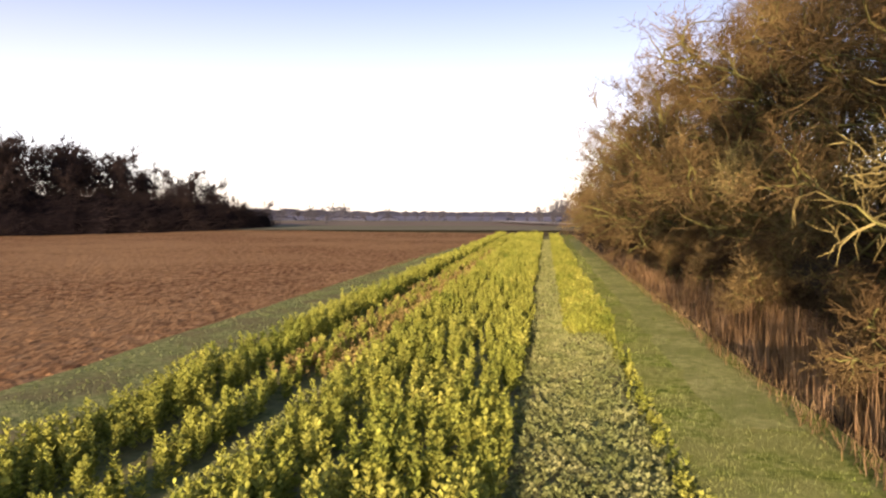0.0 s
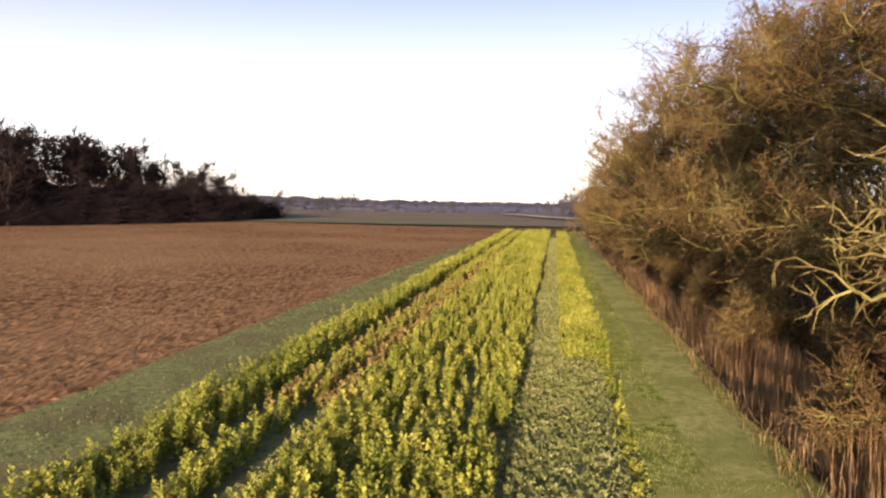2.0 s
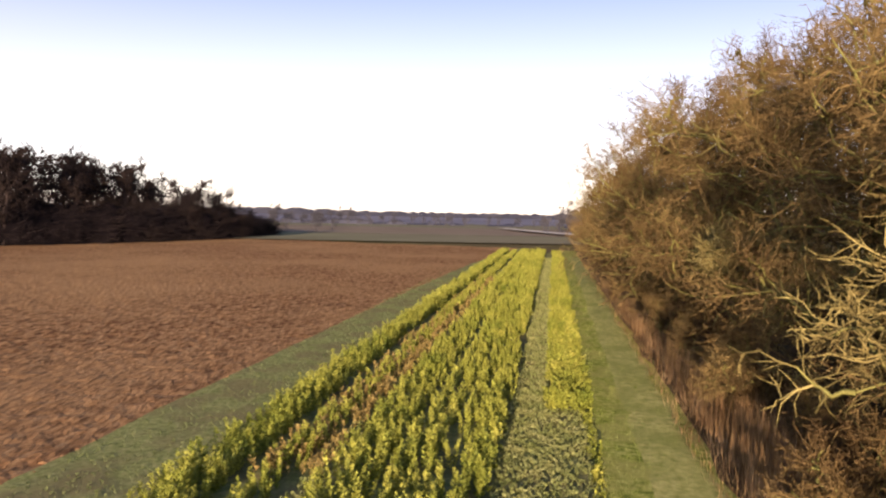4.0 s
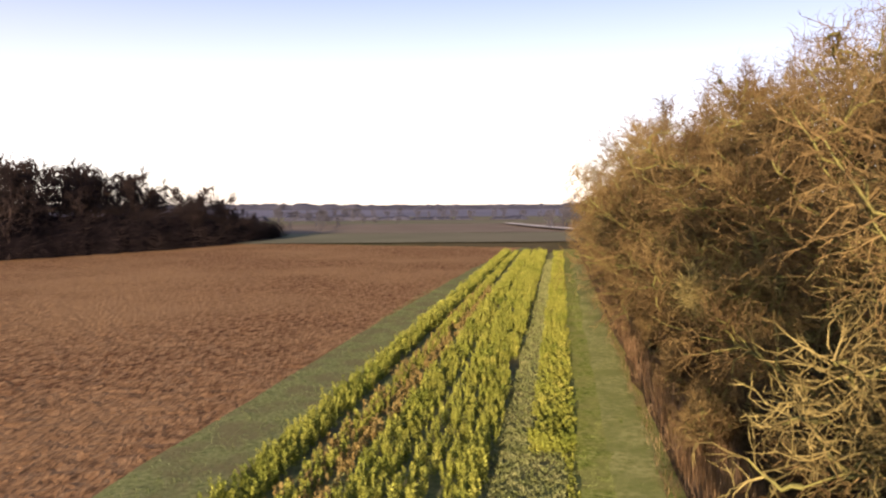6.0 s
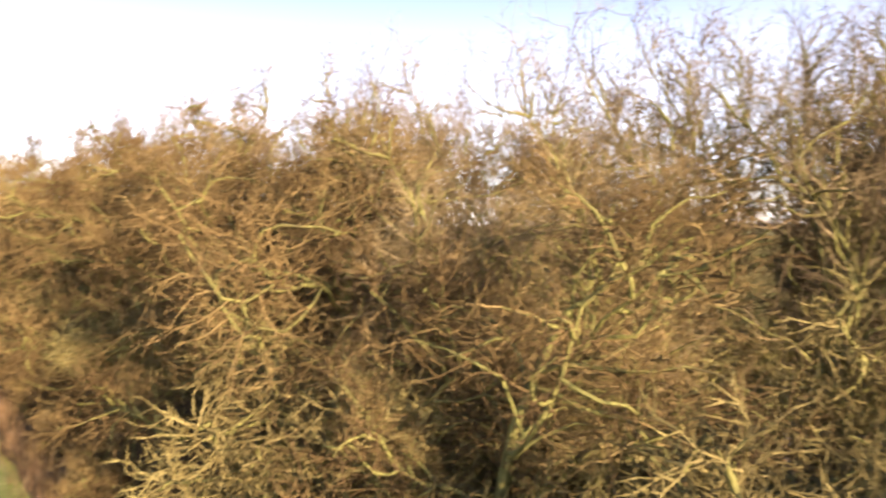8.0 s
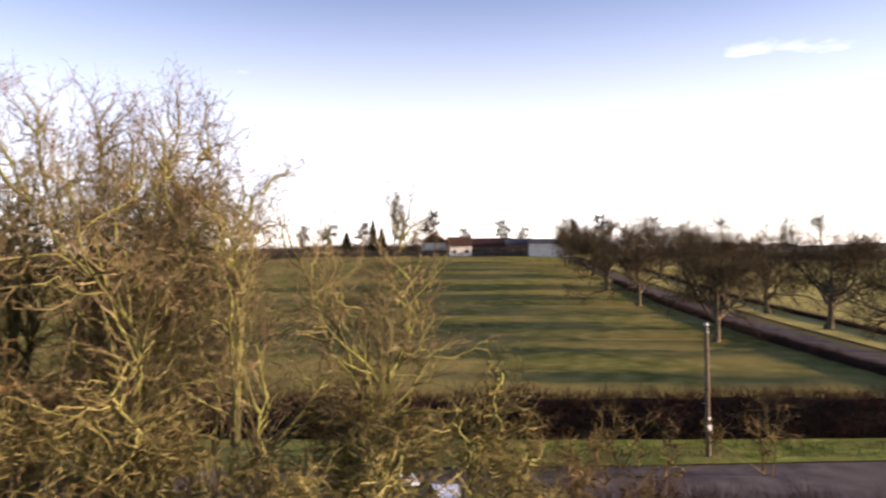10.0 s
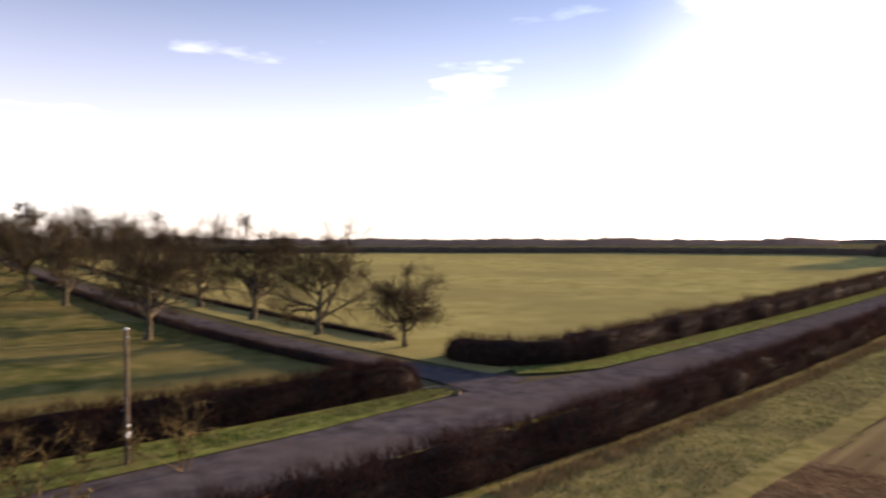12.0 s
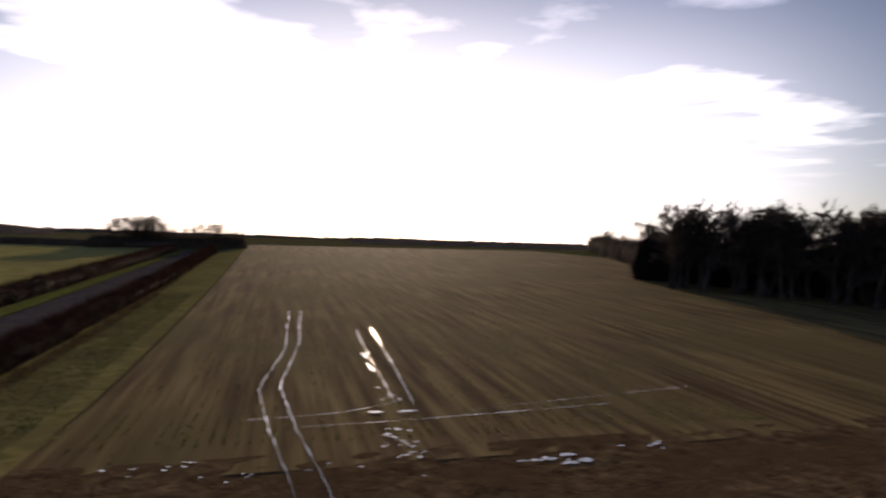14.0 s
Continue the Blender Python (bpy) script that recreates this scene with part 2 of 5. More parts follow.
M_HEDGETWIG = material("hedge_twigs", [(0.043, 0.02, 0.014), (0.082, 0.039, 0.027), (0.135, 0.068, 0.045)], 0.5, rough=0.95, spec=0.05, island=0.4, through_light=0.1)
M_OAKTWIG = material("oak_twigs", [(0.055, 0.04, 0.026), (0.095, 0.07, 0.042), (0.14, 0.105, 0.06)], 0.5, rough=0.9, island=0.35, through_light=0.15)
# near black: dark far twigs with the wood's shade painted into the colour
M_DARKTWIG = material("shaded_far_twigs", [(0.012, 0.009, 0.010), (0.022, 0.017, 0.017), (0.04, 0.03, 0.027)], 0.2, rough=0.95, spec=0.1, island=0.35)
M_LITTER = material("leaf_litter", [(0.035, 0.022, 0.014), (0.08, 0.05, 0.03), (0.13, 0.085, 0.05)], 3.0, (0.06, 0.05, 0.028), 0.4, bump=0.06, bump_scale=8.0, spec=0.05)
# two near-black fill colours that stand in for shade between the twigs
M_HEDGESHADE = material("hedge_inner_shade", [(0.014, 0.009, 0.008), (0.034, 0.021, 0.016)], 2.0, bump=0.1, bump_scale=4.0, spec=0.05)
M_SHADECORE = material("thicket_inner_shade", [(0.006, 0.005, 0.006), (0.014, 0.011, 0.012)], 1.0, spec=0.02)
# far hedge and wood twigs, lightened so the colour itself holds the haze
M_HAZYHEDGE = material("haze_tinted_hedge", [(0.085, 0.066, 0.056), (0.135, 0.105, 0.085)], 0.5, bump=0.1, bump_scale=2.0, spec=0.05, through_light=0.3)
M_SOUTHTWIG = material("haze_tinted_wood_twigs", [(0.06, 0.05, 0.05), (0.09, 0.075, 0.07), (0.12, 0.10, 0.09)], 0.2, rough=0.95, spec=0.1, island=0.3, through_light=0.25)
# far surfaces: aerial haze is put into these pale and blue base colours
M_FARWOOD = material("haze_tinted_woodland", [(0.52, 0.45, 0.42), (0.62, 0.54, 0.50)], 0.03, through_light=0.85)
M_BLUEWOOD = material("haze_blue_woodland", [(0.035, 0.040, 0.058), (0.06, 0.064, 0.085)], 0.03)
M_BLUETWIG = material("haze_blue_twigs", [(0.045, 0.047, 0.058), (0.075, 0.076, 0.088)], 0.1, spec=0.05, island=0.25)
M_HAZEBROWN = material("haze_tinted_bare_field", [(0.19, 0.15, 0.115), (0.26, 0.21, 0.16)], 0.05, (0.22, 0.19, 0.14), 0.01)
M_HAZEGREEN = material("haze_tinted_green_field", [(0.155, 0.165, 0.10), (0.225, 0.22, 0.14)], 0.05, (0.21, 0.19, 0.13), 0.01)
M_HAZEBLUE = material("haze_blue_fields", [(0.15, 0.16, 0.20), (0.21, 0.21, 0.25)], 0.01)
M_POLE = material("weathered_pole_wood", [(0.10, 0.075, 0.055), (0.17, 0.135, 0.10)], 4.0, bump=0.005, bump_scale=20.0, space="object")
M_PLATE = material("white_plate", [(0.7, 0.7, 0.7), (0.8, 0.8, 0.8)], 3.0, rough=0.4)
M_METAL = material("galvanised_metal", [(0.35, 0.35, 0.36), (0.5, 0.5, 0.5)], 5.0, rough=0.45, metal=0.8)
M_CARPAINT = material("white_car_paint", [(0.74, 0.75, 0.78), (0.8, 0.81, 0.83)], 0.7, rough=0.25, spec=0.6)
M_GLASS = material("dark_car_glass", [(0.015, 0.018, 0.02), (0.03, 0.034, 0.04)], 1.0, rough=0.06, spec=0.8)
M_RUBBER = material("tyre_rubber", [(0.02, 0.02, 0.02), (0.035, 0.035, 0.035)], 6.0, rough=0.85)
M_RED = material("red_lens", [(0.35, 0.02, 0.02), (0.45, 0.03, 0.03)], 4.0, rough=0.25)
M_RENDER = material("pale_render", [(0.45, 0.43, 0.39), (0.58, 0.56, 0.52)], 0.8)
M_BRICK = material("orange_brick", [(0.15, 0.08, 0.05), (0.22, 0.12, 0.075)], 2.5)
M_ROOF = material("brown_roof_tiles", [(0.045, 0.026, 0.022), (0.075, 0.042, 0.034)], 1.5, bump=0.03, bump_scale=4.0)
M_SLATE = material("dark_roof_sheet", [(0.05, 0.05, 0.055), (0.09, 0.09, 0.1)], 1.0)
M_CONIFER = material("conifer_leaf", [(0.02, 0.028, 0.018), (0.04, 0.05, 0.03)], 1.0, island=0.3)

# ---- the lie of the land ----


def step(a, b, x):
    t = np.clip((x - a) / (b - a), 0, 1)
    return t * t * (3 - 2 * t)


def soft_ramp(v, k):
    return 0.5 * (v + np.sqrt(v * v + k * k))


def land(x, y):
    """Height of the ground: flat round the start, rising to the south and east, falling away to the north."""
    x, y = np.asarray(x, float), np.asarray(y, float)
    r = np.hypot(x - 10, y)
    a = np.degrees(np.arctan2(x - 10, y)) % 360
    w = step(28, 60, a) * (1 - step(215, 255, a))
    slope = 0.03 + 0.018 * step(65, 90, a) * (1 - step(100, 125, a))
    slope = slope + 0.012 * step(38, 54, a) * (1 - step(62, 76, a))
    rise = slope * (soft_ramp(r - 55, 15) - soft_ramp(r - 320, 40))
    fall = -9 * step(260, 800, r) * (1 - w)
    far = 12 * step(900, 2200, r) * (1 - w)
    return w * rise + fall + far


def on(x, y):
    return float(land(x, y))


def row_xy(s, d):
    """Place s metres along the sown rows and d metres to their right."""
    return 0.1436 * s + 0.9896 * d, 0.9896 * s - 0.1436 * d


# ---- mesh helpers ----
RNG = np.random.default_rng(7)


def mesh_object(name, verts, faces, mat, parent=None, label="", smooth=False):
    me = bpy.data.meshes.new(name)
    me.from_pydata([tuple(v) for v in verts] if not isinstance(verts, np.ndarray) else verts.tolist(), [],
                   faces.tolist() if isinstance(faces, np.ndarray) else faces)
    me.materials.append(mat)
    if smooth:
        me.polygons.foreach_set("use_smooth", [True] * len(me.polygons))
    me.update()
    ob = new(name, me)
    if parent:
        ob.parent = parent
    if label:
        ob["label"] = label
    return ob


def part(name, bm, mat, parent=None, label=""):
    me = bpy.data.meshes.new(name)
    bm.to_mesh(me)
    bm.free()
    me.materials.append(mat)
    ob = new(name, me)
    if parent:
        ob.parent = parent
    if label:
        ob["label"] = label
    return ob


def box_bm(size, at=(0, 0, 0), bevel=0.0):
    bm = bmesh.new()
    bmesh.ops.create_cube(bm, size=1)
    bmesh.ops.transform(bm, matrix=Matrix.LocRotScale(at, None, size), verts=bm.verts)
    if bevel:
        bmesh.ops.bevel(bm, geom=bm.edges[:], offset=bevel, segments=2, affect="EDGES")
    return bm


def tube_bm(r0, r1, z0, z1, at=(0, 0), n=12, axis="z"):
    bm = bmesh.new()
    bmesh.ops.create_cone(bm, cap_ends=True, segments=n, radius1=r0, radius2=r1, depth=z1 - z0,
                          matrix=Matrix.Translation((at[0], at[1], (z0 + z1) / 2)))
    return bm


def sheet(name, left, right, nu, nv, mat, lift, label, category="ground", rough_up=0.0, kind="structure"):
    """A strip of ground surface between two lines of places."""
    def along(line, u):
        line = np.array(line, float)
        k = np.r_[0, np.cumsum(np.hypot(*np.diff(line, axis=0).T))]
        k /= k[-1]
        return np.stack([np.interp(u, k, line[:, 0]), np.interp(u, k, line[:, 1])], -1)
    u = np.linspace(0, 1, nu + 1)
    a, b = along(left, u), along(right, u)
    v = np.linspace(0, 1, nv + 1)[None, :, None]
    xy = a[:, None] * (1 - v) + b[:, None] * v
    z = land(xy[..., 0], xy[..., 1]) + lift
    if rough_up:
        edge = np.minimum(v[..., 0], 1 - v[..., 0])
        z = z + RNG.uniform(0, rough_up, z.shape) * (edge > 0)
    pts = np.concatenate([xy, z[..., None]], -1).reshape(-1, 3)
    i = (np.arange(nu)[:, None] * (nv + 1) + np.arange(nv)[None]).ravel()
    ob = mesh_object(name, pts, np.stack([i, i + nv + 1, i + nv + 2, i + 1], -1), mat, smooth=True)
    return tagged(ob, label, category, kind=kind)


def tubes(P, R, sides):
    """Tapered tubes along polylines. P: n x k x 3, R: n x k."""
    n, k, _ = P.shape
    T = np.gradient(P, axis=1)
    T /= np.linalg.norm(T, axis=2, keepdims=True) + 1e-9
    ref = np.where(np.abs(T[..., 2:3]) > 0.9, np.array([1.0, 0, 0]), np.array([0, 0, 1.0]))
    U = np.cross(T, ref)
    U /= np.linalg.norm(U, axis=2, keepdims=True) + 1e-9
    V = np.cross(T, U)
    ang = np.arange(sides) * 2 * np.pi / sides
    ring = U[:, :, None] * np.cos(ang)[None, None, :, None] + V[:, :, None] * np.sin(ang)[None, None, :, None]
    verts = (P[:, :, None] + ring * R[:, :, None, None]).reshape(-1, 3)
    b, i, j = np.meshgrid(np.arange(n), np.arange(k - 1), np.arange(sides), indexing="ij")
    q = b * k * sides + i * sides
    j2 = (j + 1) % sides
    faces = np.stack([q + j, q + j2, q + sides + j2, q + sides + j], -1).reshape(-1, 4)
    return verts, faces


def slivers(P0, P1, width, rng):
    """Thin three-cornered twigs from P0 to P1, two crossed blades each."""
    D = P1 - P0
    side = np.cross(D, rng.normal(size=D.shape))
    side /= np.linalg.norm(side, axis=1, keepdims=True) + 1e-9
    w = np.asarray(width)[:, None] * side
    w2 = np.cross(D, w) / (np.linalg.norm(D, axis=1, keepdims=True) + 1e-9)
    verts = np.stack([P0 - w, P0 + w, P1, P0 - w2, P0 + w2], 1).reshape(-1, 3)
    i = np.arange(len(P0))[:, None] * 5
    faces = np.concatenate([i + np.array([0, 1, 2]), i + np.array([3, 4, 2])])
    return verts, faces


def joined(pieces):
    verts, faces, base = [], [], 0
    for v, f in pieces:
        verts.append(v)
        faces += (f + base).tolist()
        base += len(v)
    return np.concatenate(verts), faces


def unit(v):
    return v / (np.linalg.norm(v, axis=-1, keepdims=True) + 1e-9)


def grow(rng, S, D, L, R0, k, wig, lift, taper=0.35):
    n = len(S)
    P = np.zeros((n, k, 3))
    P[:, 0] = S
    d = unit(D)
    for i in range(1, k):
        d = unit(d + rng.normal(size=(n, 3)) * wig + np.array([0, 0, lift]))
        P[:, i] = P[:, i - 1] + d * (L / (k - 1))[:, None]
    R = R0[:, None] * np.linspace(1, taper, k)[None]
    return P, R


def sprout(rng, P, R, L, each, tmin, angle, ratio, thick=0.6, flat=0.0):
    n, k, _ = P.shape
    t = rng.uniform(tmin, 1.0, (n, each))
    t[:, 0] = 1.0
    f = t * (k - 1)
    i = np.minimum(f.astype(int), k - 2)
    w = (f - i)[..., None]
    b = np.arange(n)[:, None]
    S = P[b, i] * (1 - w) + P[b, i + 1] * w
    T = unit(P[b, i + 1] - P[b, i])
    perp = np.cross(T, rng.normal(size=T.shape))
    perp[..., 2] *= 1 - flat
    perp = unit(perp)
    a = rng.normal(angle, 0.18, t.shape)[..., None]
    D = unit(T * np.cos(a) + perp * np.sin(a))
    length = (L[:, None] * ratio * (1.15 - 0.55 * t) * rng.uniform(0.6, 1.25, t.shape)).ravel()
    rad = ((R[b, i]) * thick * rng.uniform(0.7, 1.1, t.shape)).ravel()
    return S.reshape(-1, 3), D.reshape(-1, 3), length, rad


def bare_tree(seed, height, bole=0.3, limbs=8, mids=7, twigs=8, fines=7, hairs=3, girth=0.17, wide=1.0, wig=0.3, hair_w=0.006, limb_angle=0.95, stems=1, low=False, lift=0.06, spread=0.9):
    """A leafless tree about its base: wood (trunk and boughs) and the net of twigs."""
    rng = np.random.default_rng(seed)
    wood, net = [], []
    L0 = np.full(stems, height * 0.66) * rng.uniform(0.8, 1.0, stems)
    lean = 0.04 if stems == 1 else 0.35
    D0 = np.concatenate([rng.normal(0, lean, (stems, 2)), np.ones((stems, 1))], 1)
    S0 = np.concatenate([rng.normal(0, 0.12, (stems, 2)) * (stems > 1), np.zeros((stems, 1))], 1)
    P, R = grow(rng, S0, D0, L0, np.full(stems, girth), 10, 0.11, 0.06, 0.3)
    R[:, 0] *= 1.45
    R[:, 1] *= 1.1
    wood.append(tubes(P, R, 9))
    S, D, L, r = sprout(rng, P, R, L0, limbs, bole, limb_angle, 0.72 * wide, 0.62)
    P, R = grow(rng, S, D, L, np.maximum(r, 0.03), 5 if low else 9, wig, lift, 0.3)
    wood.append(tubes(P, R, 4 if low else 6))
    S, D, L, r = sprout(rng, P, R, L, mids, 0.12, spread, 0.6, 0.6)
    P, R = grow(rng, S, D, L, np.maximum(r, 0.021 if low else 0.03), 4 if low else 7, wig * 1.15, lift * 0.9, 0.3)
    wood.append(tubes(P, R, 3 if low else 4))
    S, D, L, r = sprout(rng, P, R, L, twigs, 0.05, spread - 0.05, 0.6, 0.5)
    L = np.maximum(L, 0.5)
    P, R = grow(rng, S, D, L, np.clip(r, max(0.009, hair_w), max(0.016, hair_w)), 3 if low else 4, wig * (1 if low else 1.4), lift, 0.4)
    net.append(slivers(P[:, 0], P[:, 2], R[:, 0], rng) if low else tubes(P, R, 3))
    if fines:
        S, D, L, r = sprout(rng, P, R, L, fines, 0.05, 0.75, 0.65, 0.6)
        L = np.maximum(L, 0.28)
        P, R = grow(rng, S, D, L, np.maximum(r, hair_w), 3, 0.45, lift + 0.02, 0.5)
        net.append(slivers(P[:, 0], P[:, 1], np.maximum(R[:, 0], hair_w), rng))
        net.append(slivers(P[:, 1] - 0.15 * (P[:, 1] - P[:, 0]), P[:, 2], np.maximum(R[:, 1], hair_w * 0.8), rng))
        if hairs:
            S, D, L, r = sprout(rng, P, R, L, hairs, 0.1, 0.8, 0.7, 0.7)
            net.append(slivers(S, S + D * np.maximum(L, 0.16)[:, None], np.full(len(S), hair_w * 0.7), rng))
    wood, net = joined(wood), joined(net)
    size = height / np.percentile(net[0][:, 2], 99.5)
    return (wood[0] * size, wood[1]), (net[0] * size, net[1])


def tree_thing(name, seed, label, bark, twig, group="", **kw):
    wood, net = bare_tree(seed, **kw)
    root = new(name)
    tagged(root, label, "tree", group)
    mesh_object("trunk", wood[0], wood[1], bark, root, smooth=True)
    mesh_object("crown", net[0], net[1], twig, root)
    return root


def place(ob, x, y, turn=0.0, scale=1.0, sink=0.05):
    ob.matrix_basis = pose(x, y, on(x, y) - sink, 0, 0, turn) @ Matrix.Scale(scale, 4)
    return ob


def scatter_copies(v, f, spots, rng, lean=0.1):
    """One net of vertices repeated at spots (x, y, turn, scale), as one mesh."""
    f = [list(q) for q in f]
    V, F, base = [], [], 0
    for x, y, turn, sc in spots:
        c, s = math.cos(turn), math.sin(turn)
        M = np.array([[c, -s, 0], [s, c, 0], [0, 0, 1]]) * sc
        p = v @ M.T
        p[:, :2] += rng.normal(0, lean, 2)[None] * p[:, 2:3]
        V.append(p + np.array([x, y, on(x, y) - 0.02]))
        F.append(base)
        base += len(v)
    return np.concatenate(V), [[i + b for i in q] for b in F for q in f]


# ---- ground ----
g = np.sinh(np.linspace(-5.2, 5.2, 171))
g = g / g[-1] * 4000
gx, gy = np.meshgrid(g + 5, g, indexing="ij")
gz = land(gx, gy) - 0.02
n = len(g)
i = (np.arange(n - 1)[:, None] * n + np.arange(n - 1)[None]).ravel()
ground = mesh_object("ground", np.stack([gx, gy, gz], -1).reshape(-1, 3), np.stack([i, i + n, i + n + 1, i + 1], -1), M_GROUND, smooth=True)
tagged(ground, "rough winter grassland reaching to the horizon", "ground", kind="structure")


def rows(*sd):
    return [row_xy(s, d) for s, d in sd]


SOIL_EDGE = [(-30, -10.9), (20, -10.3), (46, -9.8), (80, -8.6), (106, -6.6), (122, -4.8)]
sheet("ploughed_field", rows((-30, -150), (50, -150), (122, -95), (130, -55)), rows(*SOIL_EDGE), 90, 60, M_SOIL, 0.03,
      "bare brown ploughed field with low furrows", "field", 0.10)
sheet("furrowed_soil", rows((0, -48), (80, -48)), rows((0, -10.6), (20, -10.3), (46, -9.8), (80, -8.6)), 240, 110, M_SOIL, 0.06, "clods and low furrows of the turned soil", "soil", 0.08)
sheet("field_edge_grass", rows(*[(a, d + 0.25 * noise.noise((a * 0.3, 2.0, 0))) for a, d in ((k, float(np.interp(k, [q[0] for q in SOIL_EDGE], [q[1] for q in SOIL_EDGE])) - 0.1) for k in range(-19, 122, 2))]),
      rows((-19, -6.7), (100, -5.9), (121, -3.6)), 150, 8, M_STRIP, 0.075, "short grey-green grass edge beside the ploughed soil", "grass", 0.04)
sheet("mustard_ground", rows((-19, -6.8), (109, -6.0)), rows((-19, 2.0), (109, 1.8)), 80, 12, M_STRIP, 0.045, "thin soil and weeds under the sown strip", "ground", 0.04)
sheet("grass_path", rows((-19, 1.95), (118, 1.75)), rows((-19, 5.6), (118, 4.9)), 120, 12, M_PATH, 0.06, "mown grass path along the edge of the wood", "path", 0.03)
edge = [(k, 2.95 + 0.35 * noise.noise((k * 0.22, 1.0, 0))) for k in range(12, 100, 2)]
sheet("path_dry_band", rows(*edge), rows(*[(k, 4.35 + 0.3 * noise.noise((k * 0.3, 7.0, 0))) for k in range(12, 100, 2)]), 80, 4, M_DRYPATH, 0.085, "straw-coloured dry grass along the path's edge", "grass", 0.02)
sheet("wood_floor", rows(*[(k, 4.75 + 0.45 * noise.noise((k * 0.35, 3.0, 0)) - 0.004 * k) for k in range(-6, 161, 2)]), rows((-6, 20), (160, 20)), 166, 20, M_LITTER, 0.09, "dark leaf litter under the trees", "ground", 0.15)
sheet("headland_mud", [(11.8, -20), (10.6, -36.5)], [(-60, -20), (-60, -38.5)], 20, 60, M_MUD, 0.05, "wet dark mud on the rutted headland", "mud", 0.10)
sheet("crop_field", [(10.9, -34), (9.2, -48), (7.3, -84), (5.0, -131), (-1.5, -290)], [(-130, -40), (-130, -120), (-120, -290)], 90, 60, M_CROPFIELD, 0.06, "brown field with thin sprouting crop rows", "field", 0.05)
sheet("field_margin", [(17.2, -24), (15.8, -50), (13.5, -82), (8, -230)], [(11.4, -22), (9.5, -48), (7.6, -84), (5.3, -131), (-1.0, -280)], 60, 8, M_VERGE, 0.08, "rough grass margin between hedge and crop", "grass", 0.05)
LANE_W = [(29, 60), (26.5, 20), (25.2, 0), (24.6, -13), (24.2, -25), (23.6, -37), (22.0, -48), (20.8, -65), (18.4, -98), (11.5, -230)]
LANE_E = [(38.5, 60), (34.5, 20), (32.2, 0), (31.0, -13), (30.3, -25), (30.6, -37), (28.2, -48), (26.8, -65), (24.2, -98), (17, -230)]
sheet("lane", LANE_W, LANE_E, 90, 10, M_ROAD, 0.07, "worn grey asphalt country lane", "road")
sheet("lane_verge", [(35.5, 30), (32.1, 0), (30.9, -13), (30.2, -25), (30.5, -36.5)], [(40.6, 30), (36.6, 0), (34.8, -14), (33.6, -25), (32.6, -37.0)], 50, 6, M_LUSH, 0.13, "lit green grass verge under the hedge", "verge", 0.08)
sheet("lane_verge", [(31.5, -44), (28.3, -48.5), (26.9, -65), (24.3, -98), (18, -220)], [(34, -46), (30.6, -52), (29.6, -65), (27.0, -98), (20.5, -220)], 50, 6, M_LUSH, 0.12, "bright grass verge beside the rising lane", "verge", 0.08)
sheet("lane_verge", [(21, 20), (20.0, -6), (17.0, -24), (16, -45), (14.0, -80), (9, -225)], [(26.7, 20), (25.0, -6), (24.3, -24), (22.9, -42), (19.8, -80), (11.8, -225)], 50, 6, M_VERGE, 0.06, "rough verge under the roadside hedge", "verge", 0.06)
sheet("meadow", [(75, 230), (44, 90), (38.0, 0), (34.0, -36)], [(260, 230), (250, 60), (250, 0), (235, -58)], 110, 60, M_MEADOW, 0.06, "green and straw-coloured meadow crossed by tree shadows", "field", 0.06)
sheet("upper_field", [(47, 96), (78, 228)], [(252, 64), (262, 228)], 40, 40, M_STUBBLE, 0.12, "pale stubble field on the rise behind the wood", "field", 0.06)
sheet("pasture", [(33, -43), (60, -45), (110, -50), (240, -66)], [(21, -240), (60, -245), (140, -230), (260, -180)], 70, 60, M_PASTURE, 0.05, "yellow-green winter pasture", "field", 0.06)
sheet("farm_track", [(29.5, -37.2), (36, -38.8), (42, -39.0), (51, -39.3), (64, -40.0), (92, -42.6), (132, -47.5), (220, -58)],
      [(30.0, -43.5), (36, -42.6), (42, -42.0), (51, -42.4), (64, -43.4), (92, -45.8), (132, -50.5), (220, -61)], 70, 6, M_ROAD, 0.09, "worn grey farm track leading to the houses", "track")
sheet("chalk_track", [(17, 252), (25, 206), (38, 160)], [(21, 254), (30, 208), (42.5, 162)], 20, 2, M_CHALK, 0.9, "pale chalky track on the far side of the field", "track")
# valley fields carry the distance haze in their base colour
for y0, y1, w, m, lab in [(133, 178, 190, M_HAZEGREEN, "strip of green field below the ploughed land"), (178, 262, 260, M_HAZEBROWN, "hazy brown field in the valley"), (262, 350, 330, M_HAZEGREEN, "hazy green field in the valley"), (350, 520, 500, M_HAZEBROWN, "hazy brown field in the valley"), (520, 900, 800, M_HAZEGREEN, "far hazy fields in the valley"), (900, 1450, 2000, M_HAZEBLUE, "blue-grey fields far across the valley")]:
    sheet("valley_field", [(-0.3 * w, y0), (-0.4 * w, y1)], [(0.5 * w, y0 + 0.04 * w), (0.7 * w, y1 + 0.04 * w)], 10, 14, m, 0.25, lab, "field")

